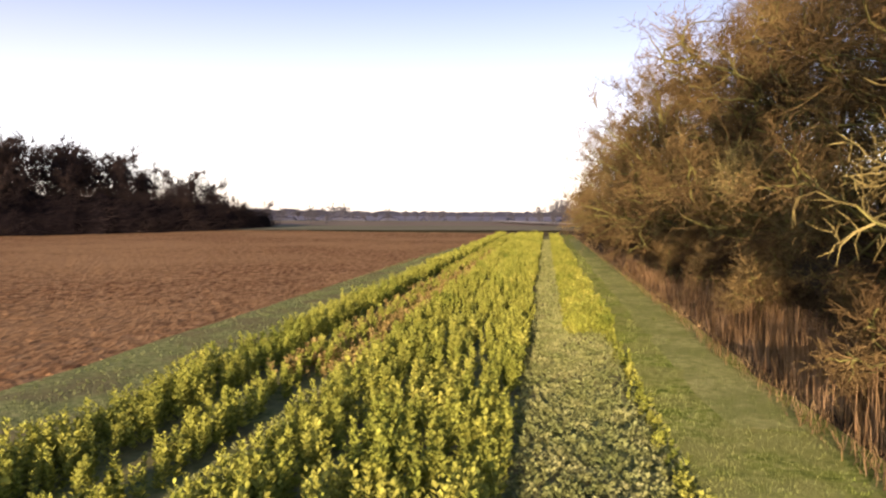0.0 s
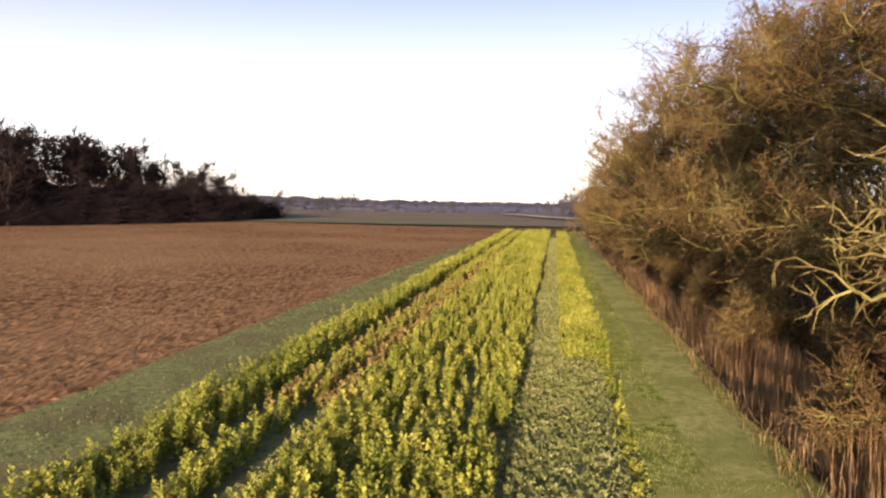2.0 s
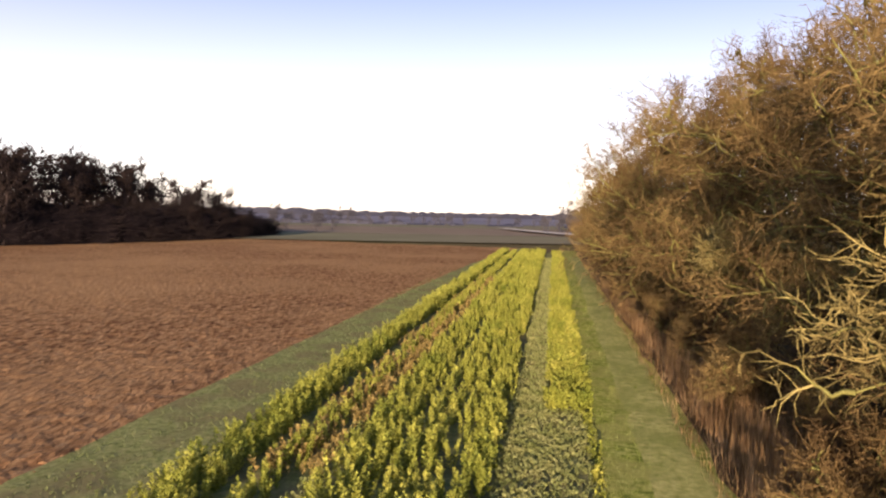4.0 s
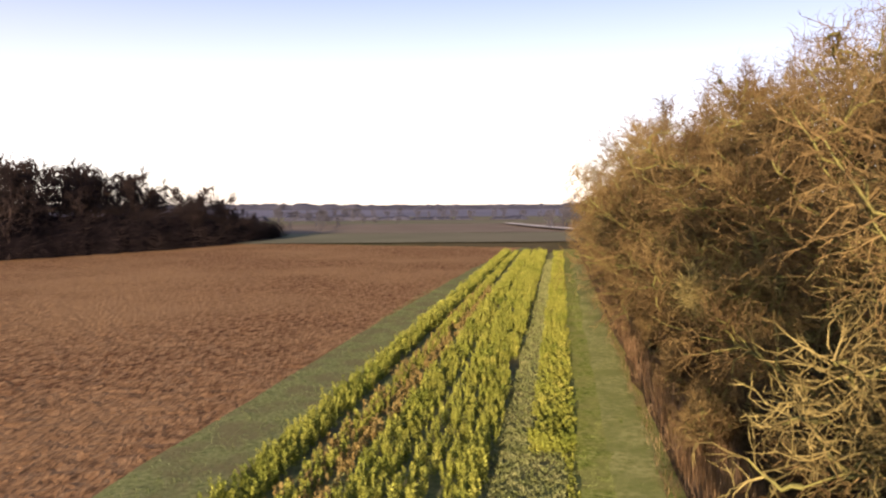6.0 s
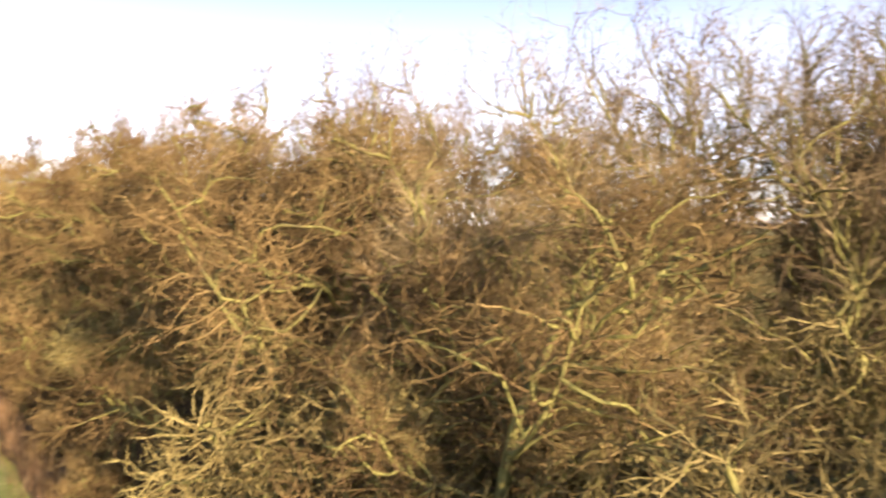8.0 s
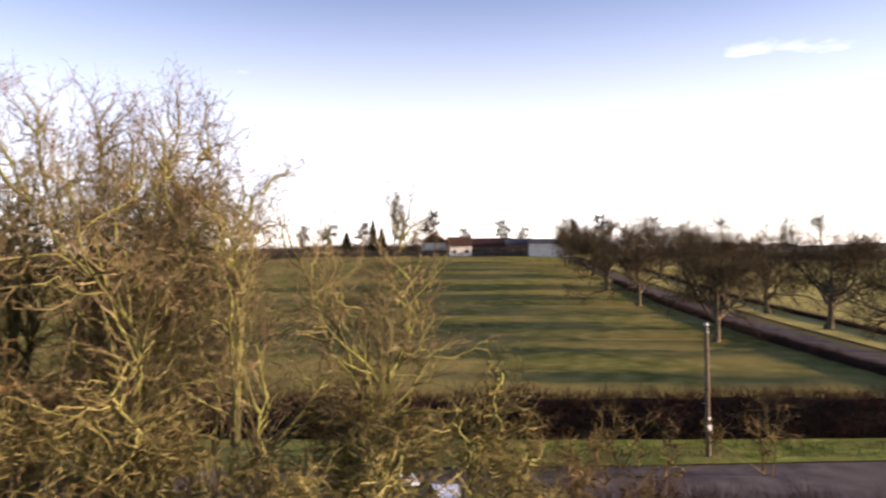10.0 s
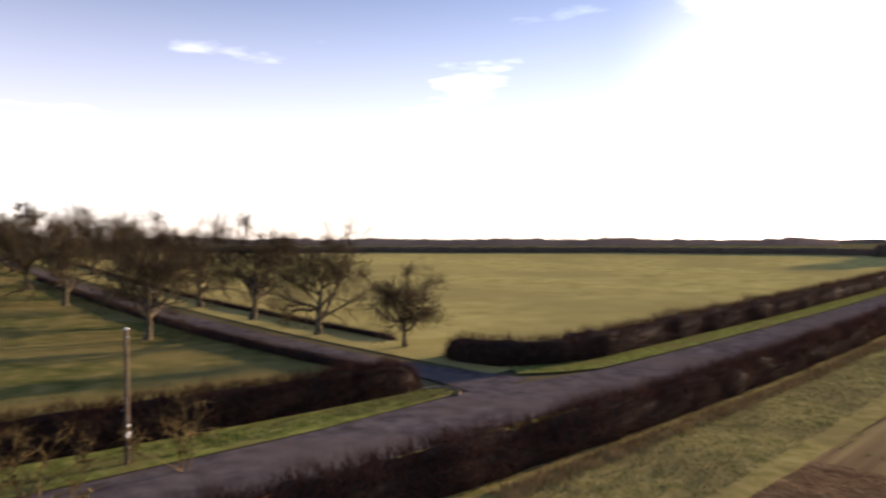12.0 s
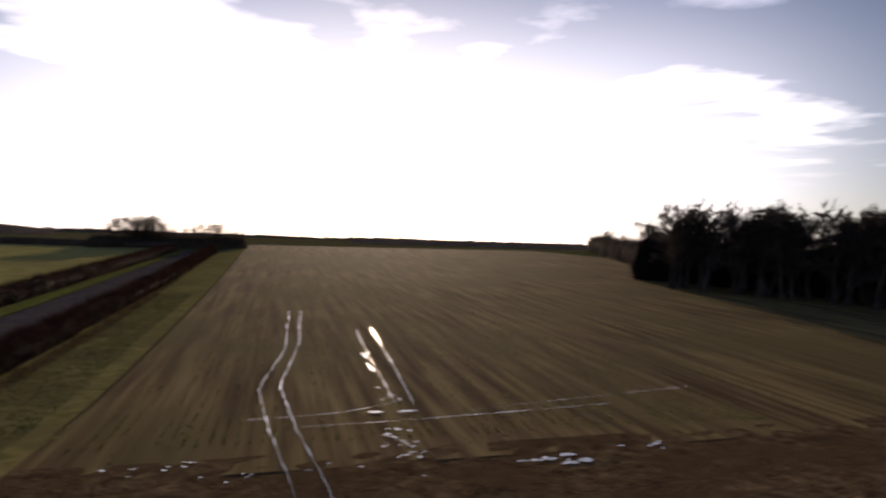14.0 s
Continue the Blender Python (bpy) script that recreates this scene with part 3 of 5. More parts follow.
# ---- the wood beside the path ----
NEAR = dict(limbs=16, mids=8, twigs=8, fines=6, hairs=1, hair_w=0.0085, wig=0.32, lift=0.05, spread=0.85)
INNER = dict(limbs=12, mids=8, twigs=7, fines=5, hairs=1, hair_w=0.0075, wig=0.26, lift=0.11, spread=0.7)
FARTHER = dict(low=True, limbs=14, mids=8, twigs=8, fines=5, hairs=0, hair_w=0.014, lift=0.07)
THORN = dict(bole=0.1, girth=0.075, stems=3, limbs=6, mids=6, twigs=7, fines=5, hairs=0, hair_w=0.0095, wig=0.42, lift=0.07, spread=0.9)
EDGE_LABEL, INNER_LABEL, SHRUB_LABEL = "leafless oak with lichen-yellow boughs at the wood's edge", "tall leafless oak inside the wood", "many-stemmed bare hawthorn below the oaks"
makers = [
    tree_thing("oak_tree", 19, EDGE_LABEL, M_BARK, M_TWIG, "trees of the wood", height=12.2, bole=0.13, wide=0.74, girth=0.145, limb_angle=1.05, **NEAR),
    tree_thing("oak_tree", 12, EDGE_LABEL, M_BARK, M_TWIG, "trees of the wood", height=12.4, bole=0.15, wide=0.72, girth=0.14, limb_angle=1.0, **NEAR),
    tree_thing("oak_tree", 13, INNER_LABEL, M_BARK, M_PALETWIG, "trees of the wood", height=13.0, bole=0.36, wide=0.78, girth=0.17, limb_angle=0.62, **INNER),
    tree_thing("oak_tree", 14, INNER_LABEL, M_BARK, M_PALETWIG, "trees of the wood", height=13.4, bole=0.4, wide=0.76, girth=0.16, limb_angle=0.58, **INNER),
    tree_thing("oak_tree", 15, EDGE_LABEL, M_BARK, M_TWIG, "trees of the wood", height=12.6, bole=0.1, wide=0.72, girth=0.17, **FARTHER),
    tree_thing("oak_tree", 16, INNER_LABEL, M_DARKBARK, M_TWIG, "trees of the wood", height=13.6, bole=0.2, wide=0.62, girth=0.17, **FARTHER),
    tree_thing("hawthorn", 17, SHRUB_LABEL, M_BARK, M_LICHENTWIG, "hawthorns of the wood", height=6.6, wide=0.6, limb_angle=0.6, **THORN),
    tree_thing("hawthorn", 18, SHRUB_LABEL, M_BARK, M_LICHENTWIG, "hawthorns of the wood", height=5.8, wide=0.65, limb_angle=0.65, **THORN),
    tree_thing("hawthorn", 29, "low bare brown hawthorn at the path's edge", M_BARK, M_TWIG, "hawthorns of the wood", height=3.5, wide=0.7, limb_angle=0.8, **{**THORN, "girth": 0.05, "bole": 0.05}),
]
# along the rows, to their right, kind, scale
edge_spots = [(7.9, 8.5, 0, 0.76), (11.4, 8.5, 1, 0.86), (15.2, 8.3, 0, 0.92), (19.0, 7.8, 1, 0.97), (24, 7.9, 0, 1.0), (29, 7.6, 1, 1.02), (34, 8.0, 0, 0.98),
              (39, 7.6, 4, 1.03), (44, 8.2, 4, 0.98), (49.5, 7.7, 4, 1.05), (55, 8.2, 4, 1.0), (61, 7.8, 4, 1.04), (67, 8.3, 4, 0.97), (74, 7.9, 4, 1.03), (82, 8.3, 4, 0.98), (91, 8.2, 4, 1.0), (101, 8.4, 4, 0.96), (112, 8.4, 4, 0.95), (124, 8.6, 4, 0.9), (138, 8.6, 4, 0.85)]
tall_spots = [(8.0, 10.4, 3, 0.8), (10.6, 11.4, 2, 0.94), (13.5, 11.8, 3, 1.0), (18, 11.6, 2, 1.02), (22.5, 12.2, 3, 1.0), (27.5, 11.8, 2, 1.03), (33, 12.3, 5, 1.02), (39, 12, 5, 1.0), (46, 12.4, 5, 1.03), (54, 12, 5, 1.0), (63, 12.4, 5, 1.02), (73, 12, 5, 0.98), (85, 12.4, 5, 0.96), (99, 12.2, 5, 0.95), (116, 12.4, 5, 0.92),
              (6.4, 12.4, 3, 0.86), (7.6, 14.2, 2, 0.99), (5.0, 14.7, 2, 0.96), (3.0, 15.6, 3, 0.96), (1.4, 17.2, 2, 0.83), (6.8, 16.8, 3, 1.04), (10.6, 15.6, 2, 1.0), (8.6, 17.5, 2, 1.07), (14.6, 16.2, 3, 1.02), (19.4, 16.0, 2, 1.0), (25, 16.6, 5, 1.0), (31, 17, 5, 1.0), (9.0, 19.2, 2, 1.02), (14, 19.8, 3, 1.0), (4.8, 18.6, 3, 0.88)]
thorn_spots = [(4.4, 7.6, 7, 0.9), (6.4, 9.4, 6, 1.05), (5.2, 11.2, 7, 1.0), (9.0, 9.2, 7, 1.15), (8.2, 12.6, 6, 1.1), (3.2, 12.2, 6, 0.95), (2.4, 9.8, 7, 1.05), (3.8, 10.7, 6, 1.0), (12.5, 9.8, 6, 1.15), (11.6, 13.4, 7, 1.2), (16.4, 9.6, 7, 1.1), (20.5, 9.6, 6, 1.1), (25, 9.8, 7, 1.15),
               (0.6, 12.0, 7, 0.7), (2.0, 16.6, 6, 0.95), (5.8, 14.2, 7, 1.1), (8.8, 17.0, 6, 1.05), (0.2, 16.6, 7, 0.55), (1.6, 14.6, 6, 1.05), (12.4, 6.5, 8, 0.8), (9.6, 6.2, 8, 0.8), (16, 6.6, 8, 0.7), (20.8, 5.8, 8, 0.85), (26.5, 5.9, 8, 0.8), (33, 5.9, 8, 0.85), (41, 6.0, 8, 0.8), (15.5, 13.8, 6, 1.1), (30, 10, 6, 1.1)]
inner_spots = tall_spots + thorn_spots
rng = np.random.default_rng(21)
used = set()
for s, d, k, sc in edge_spots + inner_spots:
    own = np.random.default_rng(int(s * 100 + d * 10))
    x, y = row_xy(s + own.normal(0, 0.2), d + own.normal(0, 0.2))
    ob = makers[k]
    m = pose(x, y, on(x, y) - 0.05, 0, 0, own.uniform(0, 360)) @ Matrix.Scale(sc, 4)
    if k in used:
        o = copy_thing(ob, pose(0, 0, 0))
        o.matrix_basis = m
    else:
        ob.matrix_basis = m
        used.add(k)

# undergrowth: bushes of thin stems inside the wood
bush_wood, bush_net = bare_tree(31, 2.6, bole=0.02, limbs=5, mids=4, twigs=5, fines=3, hairs=0, low=True, girth=0.03, wide=0.7, wig=0.3, limb_angle=0.5, hair_w=0.009, stems=4)
bush = new("wood_bush")
tagged(bush, "bare brown shrub in the undergrowth of the wood", "shrub", "shrubs of the wood")
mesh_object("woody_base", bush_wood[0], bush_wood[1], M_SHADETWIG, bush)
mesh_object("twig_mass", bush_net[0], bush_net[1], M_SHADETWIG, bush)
first = True
for s, d in [(4, 8.2), (7.5, 11), (5, 16), (9.5, 7.2), (10, 17), (13.5, 8.5), (15, 6.6), (18.5, 9.2), (20, 6.4), (23, 8.8), (25.5, 6.3), (29, 8.8), (31, 6.3), (36, 6.4), (37, 9), (43, 6.3), (44, 9), (50, 6.2), (57, 6.2), (64, 6.0), (72, 5.9), (81, 5.7), (90, 5.6), (100, 5.4),
             (1.5, 11.5), (0.0, 15.5), (-3, 17.0), (2, 18.5), (14, 16), (20, 16.5), (28, 17), (4.5, 10), (6.5, 13.5), (8, 16.5), (11.5, 14), (12, 9.8), (16.5, 12), (17, 17.5), (21.5, 12), (24, 16), (-0.5, 12.5), (-4.5, 13.5), (-7, 16), (-2.5, 10.8)]:
    x, y = row_xy(s, d)
    m = pose(x, y, on(x, y), 0, 0, rng.uniform(0, 360)) @ Matrix.Scale(rng.uniform(0.75, 1.15), 4)
    if first:
        bush.matrix_basis, first = m, False
    else:
        copy_thing(bush, pose(0, 0, 0)).matrix_basis = m


# ---- small growth ----
def blades(rng, xy, height, width, lean=0.35, z0=0.0):
    n = len(xy)
    base = np.concatenate([xy, (land(xy[:, 0], xy[:, 1]) + z0)[:, None]], 1)
    a = rng.uniform(0, 2 * np.pi, n)
    h = height * rng.uniform(0.5, 1.2, n)
    out = np.stack([np.cos(a), np.sin(a)], -1) * (h * lean * rng.uniform(0.2, 1.6, n))[:, None]
    side = np.stack([-np.sin(a), np.cos(a)], -1) * width
    side3 = np.concatenate([side, np.zeros((n, 1))], 1)
    mid = base + np.concatenate([out * 0.35, (h * 0.6)[:, None]], 1)
    tip = base + np.concatenate([out, h[:, None]], 1)
    v = np.stack([base - side3, base + side3, mid + side3 * 0.7, mid - side3 * 0.7, tip], 1).reshape(-1, 3)
    i = np.arange(n)[:, None] * 5
    f = (i + np.array([0, 1, 2, 3])).tolist() + (i + np.array([3, 2, 4])).tolist()
    return v, f


def strip_points(rng, n, s0, s1, d0, d1, near=1.5):
    s = s0 + (s1 - s0) * rng.uniform(0, 1, n) ** near
    d = d0 + (d1 - d0) * rng.uniform(0, 1, n)
    return np.stack(row_xy(s, d), -1)


def plant(rng, height, leaves, leaf):
    """One sown plant: a stem with leaves up its height."""
    z = np.sort(rng.uniform(0.18, 1.0, leaves)) * height
    a = np.arange(leaves) * 2.4 + rng.uniform(0, 6)
    size = leaf * (1.15 - 0.55 * z / height) * rng.uniform(0.7, 1.3, leaves)
    up = rng.uniform(0.4, 1.5, leaves) + 0.6 * z / height
    D = unit(np.stack([np.cos(a), np.sin(a), up], -1))
    side = np.stack([-np.sin(a), np.cos(a), rng.normal(0, 0.3, leaves)], -1) * (size * 0.27)[:, None]
    root = np.stack([0.02 * np.cos(a), 0.02 * np.sin(a), z], -1)
    mid = root + D * (size * 0.55)[:, None]
    tip = root + D * size[:, None] - np.array([0, 0, 1.0]) * (size * rng.uniform(0.0, 0.5, leaves))[:, None]
    v = np.stack([root, mid + side, tip, mid - side], 1).reshape(-1, 3)
    i = np.arange(leaves)[:, None] * 4
    return v, np.concatenate([i + np.array([0, 1, 2]), i + np.array([0, 2, 3])])


def crop(name, rng, spots, height, leaves, leaf, mat, label, kinds=6):
    shapes = [plant(rng, 1.0, leaves, leaf / height) for _ in range(kinds)]
    V, F, base = [], [], 0
    for x, y, h in spots:
        v, f = shapes[rng.integers(kinds)]
        c, s = math.cos(a := rng.uniform(0, 6.28)), math.sin(a)
        p = v * (h * height)
        p = np.stack([p[:, 0] * c - p[:, 1] * s, p[:, 0] * s + p[:, 1] * c, p[:, 2]], -1)
        p[:, :2] += rng.normal(0, 0.12, 2) * p[:, 2:3]
        V.append(p + np.array([x, y, on(x, y) + 0.03]))
        F.append(f + base)
        base += len(v)
    return tagged(mesh_object(name, np.concatenate(V), np.concatenate(F), mat), label, "crop", kind="stuff")


rng = np.random.default_rng(5)


def sown(n, s0, s1, d0, d1, lines, spread, near=1.6):
    """Spots along sown lines, thinning in patches."""
    out = []
    for _ in range(n):
        s = s0 + (s1 - s0) * rng.uniform() ** near
        d = rng.choice(lines) + rng.normal(0, spread)
        patch = noise.noise((s * 0.35, d * 0.9, 3.0))
        if d0 < d < d1 and patch > (-0.36 if len(lines) > 4 else -0.62):
            out.append((*row_xy(s, d), (0.75 + 0.5 * rng.uniform()) * (1 + 0.25 * patch)))
    return out


BANDS = ([-6.75, -6.4, -6.05], [-5.2, -4.85], [-3.75, -3.4, -3.0], [-2.35, -1.9, -1.4, -0.95, -0.65])
MUSTARD = "yellow-green mustard plants in a sown band"
for lines, near_n, far_n, back_n, tall in zip(BANDS, (1900, 600, 1300, 2500), (1700, 800, 1300, 2100), (450, 200, 380, 800), (0.66, 0.5, 0.64, 0.68)):
    d0, d1 = lines[0] - 0.2, lines[-1] + 0.2
    crop("mustard_crop", rng, sown(near_n, 3, 45, d0, d1, lines, 0.09), tall, 36, 0.115, M_LEAF, MUSTARD)
    crop("mustard_crop", rng, sown(far_n, 40, 107, d0, d1, lines, 0.14, 1.0), tall, 16, 0.19, M_LEAF, MUSTARD)
    crop("mustard_crop", rng, sown(back_n, -18, 4, d0, d1, lines, 0.14, 1.0), tall, 14, 0.19, M_LEAF, MUSTARD)
crop("mustard_crop", rng, sown(1900, 20.5, 107, 0.55, 1.95, [0.8, 1.15, 1.5, 1.75], 0.12, 1.3), 0.52, 20, 0.17, M_LEAF, "narrow row of yellow-green mustard plants beside the path")
crop("mustard_crop", rng, sown(120, 6, 22, 1.5, 2.0, [1.8], 0.08, 0.8), 0.3, 14, 0.12, M_LEAF, "thin line of low mustard plants along the path")
crop("faded_crop", rng, sown(900, 14, 62, -5.6, -4.1, [-5.35, -5.0, -4.6, -4.3], 0.16, 1.2), 0.42, 14, 0.15, M_DRYLEAF, "faded brown plants within the mustard strip")


def weeds(n, s0, s1, near, d0, d1, tall, leaves, leaf, label, mat=M_WEED):
    crop("low_weeds", rng, [(*row_xy(a, d), rng.uniform(0.5, 1.2)) for a, d in zip(s0 + (s1 - s0) * rng.uniform(0, 1, n) ** near, rng.uniform(d0, d1, n))], tall, leaves, leaf, mat, label)


weeds(5200, 2, 23, 1.2, -0.45, 1.95, 0.13, 7, 0.10, "low grey-green weeds on the cut strip")
weeds(4600, 20, 95, 1.2, -0.45, 0.65, 0.13, 6, 0.11, "low grey-green weeds between the sown bands")
weeds(1500, 4, 60, 1.3, -4.55, -4.0, 0.12, 6, 0.10, "low grey-green weeds between the sown bands")
weeds(5200, 4, 60, 1.3, -10.1, -6.8, 0.09, 5, 0.075, "short grass and weeds along the soil's edge", M_EDGEWEED)


def stuff(name, vf, mat, label, category):
    return tagged(mesh_object(name, vf[0], vf[1], mat), label, category, kind="stuff")


stuff("path_grass", blades(rng, strip_points(rng, 60000, 2, 70, 1.95, 5.0, 1.8), 0.11, 0.008), M_BLADE, "short green grass of the mown path", "grass")
stuff("edge_grass", blades(rng, strip_points(rng, 26000, 3, 70, -10.2, -6.9, 1.6), 0.12, 0.01), M_EDGEWEED, "uneven short grass along the ploughed soil", "grass")
stuff("strip_grass", blades(rng, strip_points(rng, 16000, 2, 60, -0.45, 1.95, 1.6), 0.13, 0.008), M_WEED, "thin pale grass on the cut strip", "grass")
stuff("dead_grass", blades(rng, strip_points(rng, 15000, 6, 110, 4.2, 7.0, 1.4), 0.42, 0.007, 1.0), M_DEADGRASS, "tangled dead brown grass at the wood's edge", "grass")
stuff("dead_stems", blades(rng, strip_points(rng, 7000, 6, 60, 4.75, 6.6, 1.3), 1.0, 0.009, 0.3), M_REED, "tall upright dead stems at the wood's edge", "grass")
stuff("dead_stems", blades(rng, strip_points(rng, 5200, 9, 27, 4.9, 6.3, 1.1), 1.35, 0.010, 0.16), M_REED, "tall upright dead stems beside the path", "grass")
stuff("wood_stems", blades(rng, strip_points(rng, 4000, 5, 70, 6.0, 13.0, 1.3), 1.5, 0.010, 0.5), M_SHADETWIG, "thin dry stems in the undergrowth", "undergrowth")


# clods on the ploughed soil
def clods(rng, spots, size):
    ico = bmesh.new()
    bmesh.ops.create_icosphere(ico, subdivisions=1, radius=1)
    v0 = np.array([v.co[:] for v in ico.verts])
    f0 = np.array([[v.index for v in f.verts] for f in ico.faces])
    ico.free()
    V = []
    for x, y in spots:
        sc = size * rng.uniform(0.4, 1.3)
        p = v0 * (1 + rng.normal(0, 0.18, (len(v0), 1))) * np.array([1.3, 1.0, 0.6]) * sc
        V.append(p + np.array([x, y, on(x, y) + 0.05]))
    F = (np.arange(len(spots))[:, None, None] * len(v0) + f0[None]).reshape(-1, 3)
    return np.concatenate(V), F


cl = [row_xy(s, d) for s, d in zip(4 + 62 * rng.uniform(0, 1, 6500) ** 1.3, -10.3 - 28 * rng.uniform(0, 1, 6500) ** 1.3)]
stuff("soil_clods", clods(rng, cl, 0.06), M_SOIL, "lumps of turned brown soil", "soil")


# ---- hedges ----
def hedge(name, line, width, height, twigs, label, rag=0.25, mat=M_HEDGETWIG, seed=1, drop=0.0, core=M_HEDGESHADE):
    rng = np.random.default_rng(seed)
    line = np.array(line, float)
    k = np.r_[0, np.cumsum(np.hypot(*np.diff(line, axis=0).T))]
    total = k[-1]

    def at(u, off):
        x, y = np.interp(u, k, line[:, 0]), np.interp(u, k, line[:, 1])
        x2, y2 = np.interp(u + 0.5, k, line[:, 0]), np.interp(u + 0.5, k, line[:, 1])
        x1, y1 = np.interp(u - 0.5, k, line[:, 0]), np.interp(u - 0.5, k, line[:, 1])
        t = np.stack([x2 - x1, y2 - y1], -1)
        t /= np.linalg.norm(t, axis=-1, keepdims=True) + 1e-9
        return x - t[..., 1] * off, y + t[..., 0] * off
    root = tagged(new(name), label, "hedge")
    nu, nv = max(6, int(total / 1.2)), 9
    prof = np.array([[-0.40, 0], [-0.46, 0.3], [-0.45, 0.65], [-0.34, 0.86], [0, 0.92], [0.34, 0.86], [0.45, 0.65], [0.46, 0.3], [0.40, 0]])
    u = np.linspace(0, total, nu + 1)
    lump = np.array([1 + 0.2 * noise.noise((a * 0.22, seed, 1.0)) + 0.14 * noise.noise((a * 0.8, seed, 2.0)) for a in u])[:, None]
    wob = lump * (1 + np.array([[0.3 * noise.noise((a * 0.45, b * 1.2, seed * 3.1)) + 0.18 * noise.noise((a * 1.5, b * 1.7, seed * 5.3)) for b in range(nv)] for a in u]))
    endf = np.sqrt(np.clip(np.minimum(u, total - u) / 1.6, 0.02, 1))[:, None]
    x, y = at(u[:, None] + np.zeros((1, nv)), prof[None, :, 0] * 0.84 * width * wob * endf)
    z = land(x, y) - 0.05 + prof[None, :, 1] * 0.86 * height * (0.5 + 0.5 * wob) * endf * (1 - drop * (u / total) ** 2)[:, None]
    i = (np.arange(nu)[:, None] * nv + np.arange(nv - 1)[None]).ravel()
    # solid fill; the near-black core colours paint the shade inside the hedge
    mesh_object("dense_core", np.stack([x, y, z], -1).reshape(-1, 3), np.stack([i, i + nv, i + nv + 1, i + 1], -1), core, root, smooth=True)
    n = twigs
    uu = rng.uniform(0, total, n)
    q = rng.integers(0, nv - 1, n)
    w = rng.uniform(0, 1, n)[:, None]
    pp = prof[q] * (1 - w) + prof[q + 1] * w
    ww = np.array([1 + 0.2 * noise.noise((a * 0.22, seed, 1.0)) + 0.14 * noise.noise((a * 0.8, seed, 2.0)) for a in uu]) * (1 + np.array([0.3 * noise.noise((a * 0.45, b * 1.2, seed * 3.1)) + 0.18 * noise.noise((a * 1.5, b * 1.7, seed * 5.3)) for a, b in zip(uu, q)]))
    ef = np.sqrt(np.clip(np.minimum(uu, total - uu) / 1.6, 0.02, 1))
    ww = ww * ef
    x, y = at(uu, pp[:, 0] * width * ww * 0.97)
    P0 = np.stack([x, y, land(x, y) + pp[:, 1] * height * (0.5 * ef + 0.5 * ww) * (1 - drop * (uu / total) ** 2)], -1)
    xo, yo = at(uu, pp[:, 0] * width * ww * 1.8)
    out = unit(np.stack([xo - x, yo - y, (pp[:, 1] - 0.3) * 1.1], -1) + rng.normal(0, 0.45, (n, 3)) + np.array([0, 0, 0.35]))
    P1 = P0 + out * (rng.uniform(0.3, 1.3, n) * rag)[:, None]
    net = slivers(P0 - out * 0.35 * rag - out * 0.15, P1, np.full(n, 0.013 + 0.012 * (rag > 1)), rng)
    mesh_object("twig_mass", net[0], net[1], mat, root)
    return root


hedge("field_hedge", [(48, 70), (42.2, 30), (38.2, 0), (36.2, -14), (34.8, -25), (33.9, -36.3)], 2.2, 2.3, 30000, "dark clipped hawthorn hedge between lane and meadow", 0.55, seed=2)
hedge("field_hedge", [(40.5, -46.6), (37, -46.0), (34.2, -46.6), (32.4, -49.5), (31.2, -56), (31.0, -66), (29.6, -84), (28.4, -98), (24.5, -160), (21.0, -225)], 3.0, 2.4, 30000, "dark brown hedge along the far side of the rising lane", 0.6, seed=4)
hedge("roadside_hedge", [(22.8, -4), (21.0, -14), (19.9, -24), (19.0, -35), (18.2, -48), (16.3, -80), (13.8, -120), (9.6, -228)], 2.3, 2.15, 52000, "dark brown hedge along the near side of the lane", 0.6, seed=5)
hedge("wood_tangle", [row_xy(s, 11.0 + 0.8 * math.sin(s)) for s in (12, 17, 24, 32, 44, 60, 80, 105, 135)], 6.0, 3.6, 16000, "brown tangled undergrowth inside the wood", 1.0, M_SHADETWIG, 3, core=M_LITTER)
hedge("track_hedge", [(37.0, -36.9), (43, -37.3), (51, -37.6), (64, -38.3), (92, -40.8), (132, -45.6)], 1.2, 0.9, 8000, "low dark hedge along the farm track", 0.25, seed=6)
hedge("track_hedge", [(49, -49.2), (62, -50.4), (86, -52.8), (120, -57.5), (165, -64)], 1.0, 0.7, 5000, "low dark growth along the bank below the oaks", 0.25, seed=16)
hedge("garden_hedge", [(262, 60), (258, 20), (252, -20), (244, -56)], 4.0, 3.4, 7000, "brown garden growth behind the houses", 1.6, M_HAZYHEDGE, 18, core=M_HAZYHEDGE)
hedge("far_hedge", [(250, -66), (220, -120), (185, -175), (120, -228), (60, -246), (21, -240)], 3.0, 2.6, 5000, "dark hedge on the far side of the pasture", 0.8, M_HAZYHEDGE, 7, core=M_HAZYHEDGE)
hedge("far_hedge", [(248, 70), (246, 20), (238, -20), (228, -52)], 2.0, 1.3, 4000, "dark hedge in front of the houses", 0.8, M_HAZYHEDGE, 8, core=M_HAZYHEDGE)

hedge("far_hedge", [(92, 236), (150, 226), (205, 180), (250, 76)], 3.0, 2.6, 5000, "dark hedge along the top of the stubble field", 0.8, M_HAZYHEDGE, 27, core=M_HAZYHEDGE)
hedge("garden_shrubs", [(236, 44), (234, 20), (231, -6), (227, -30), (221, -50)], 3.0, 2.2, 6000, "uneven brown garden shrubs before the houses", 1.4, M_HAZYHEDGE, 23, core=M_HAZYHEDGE)

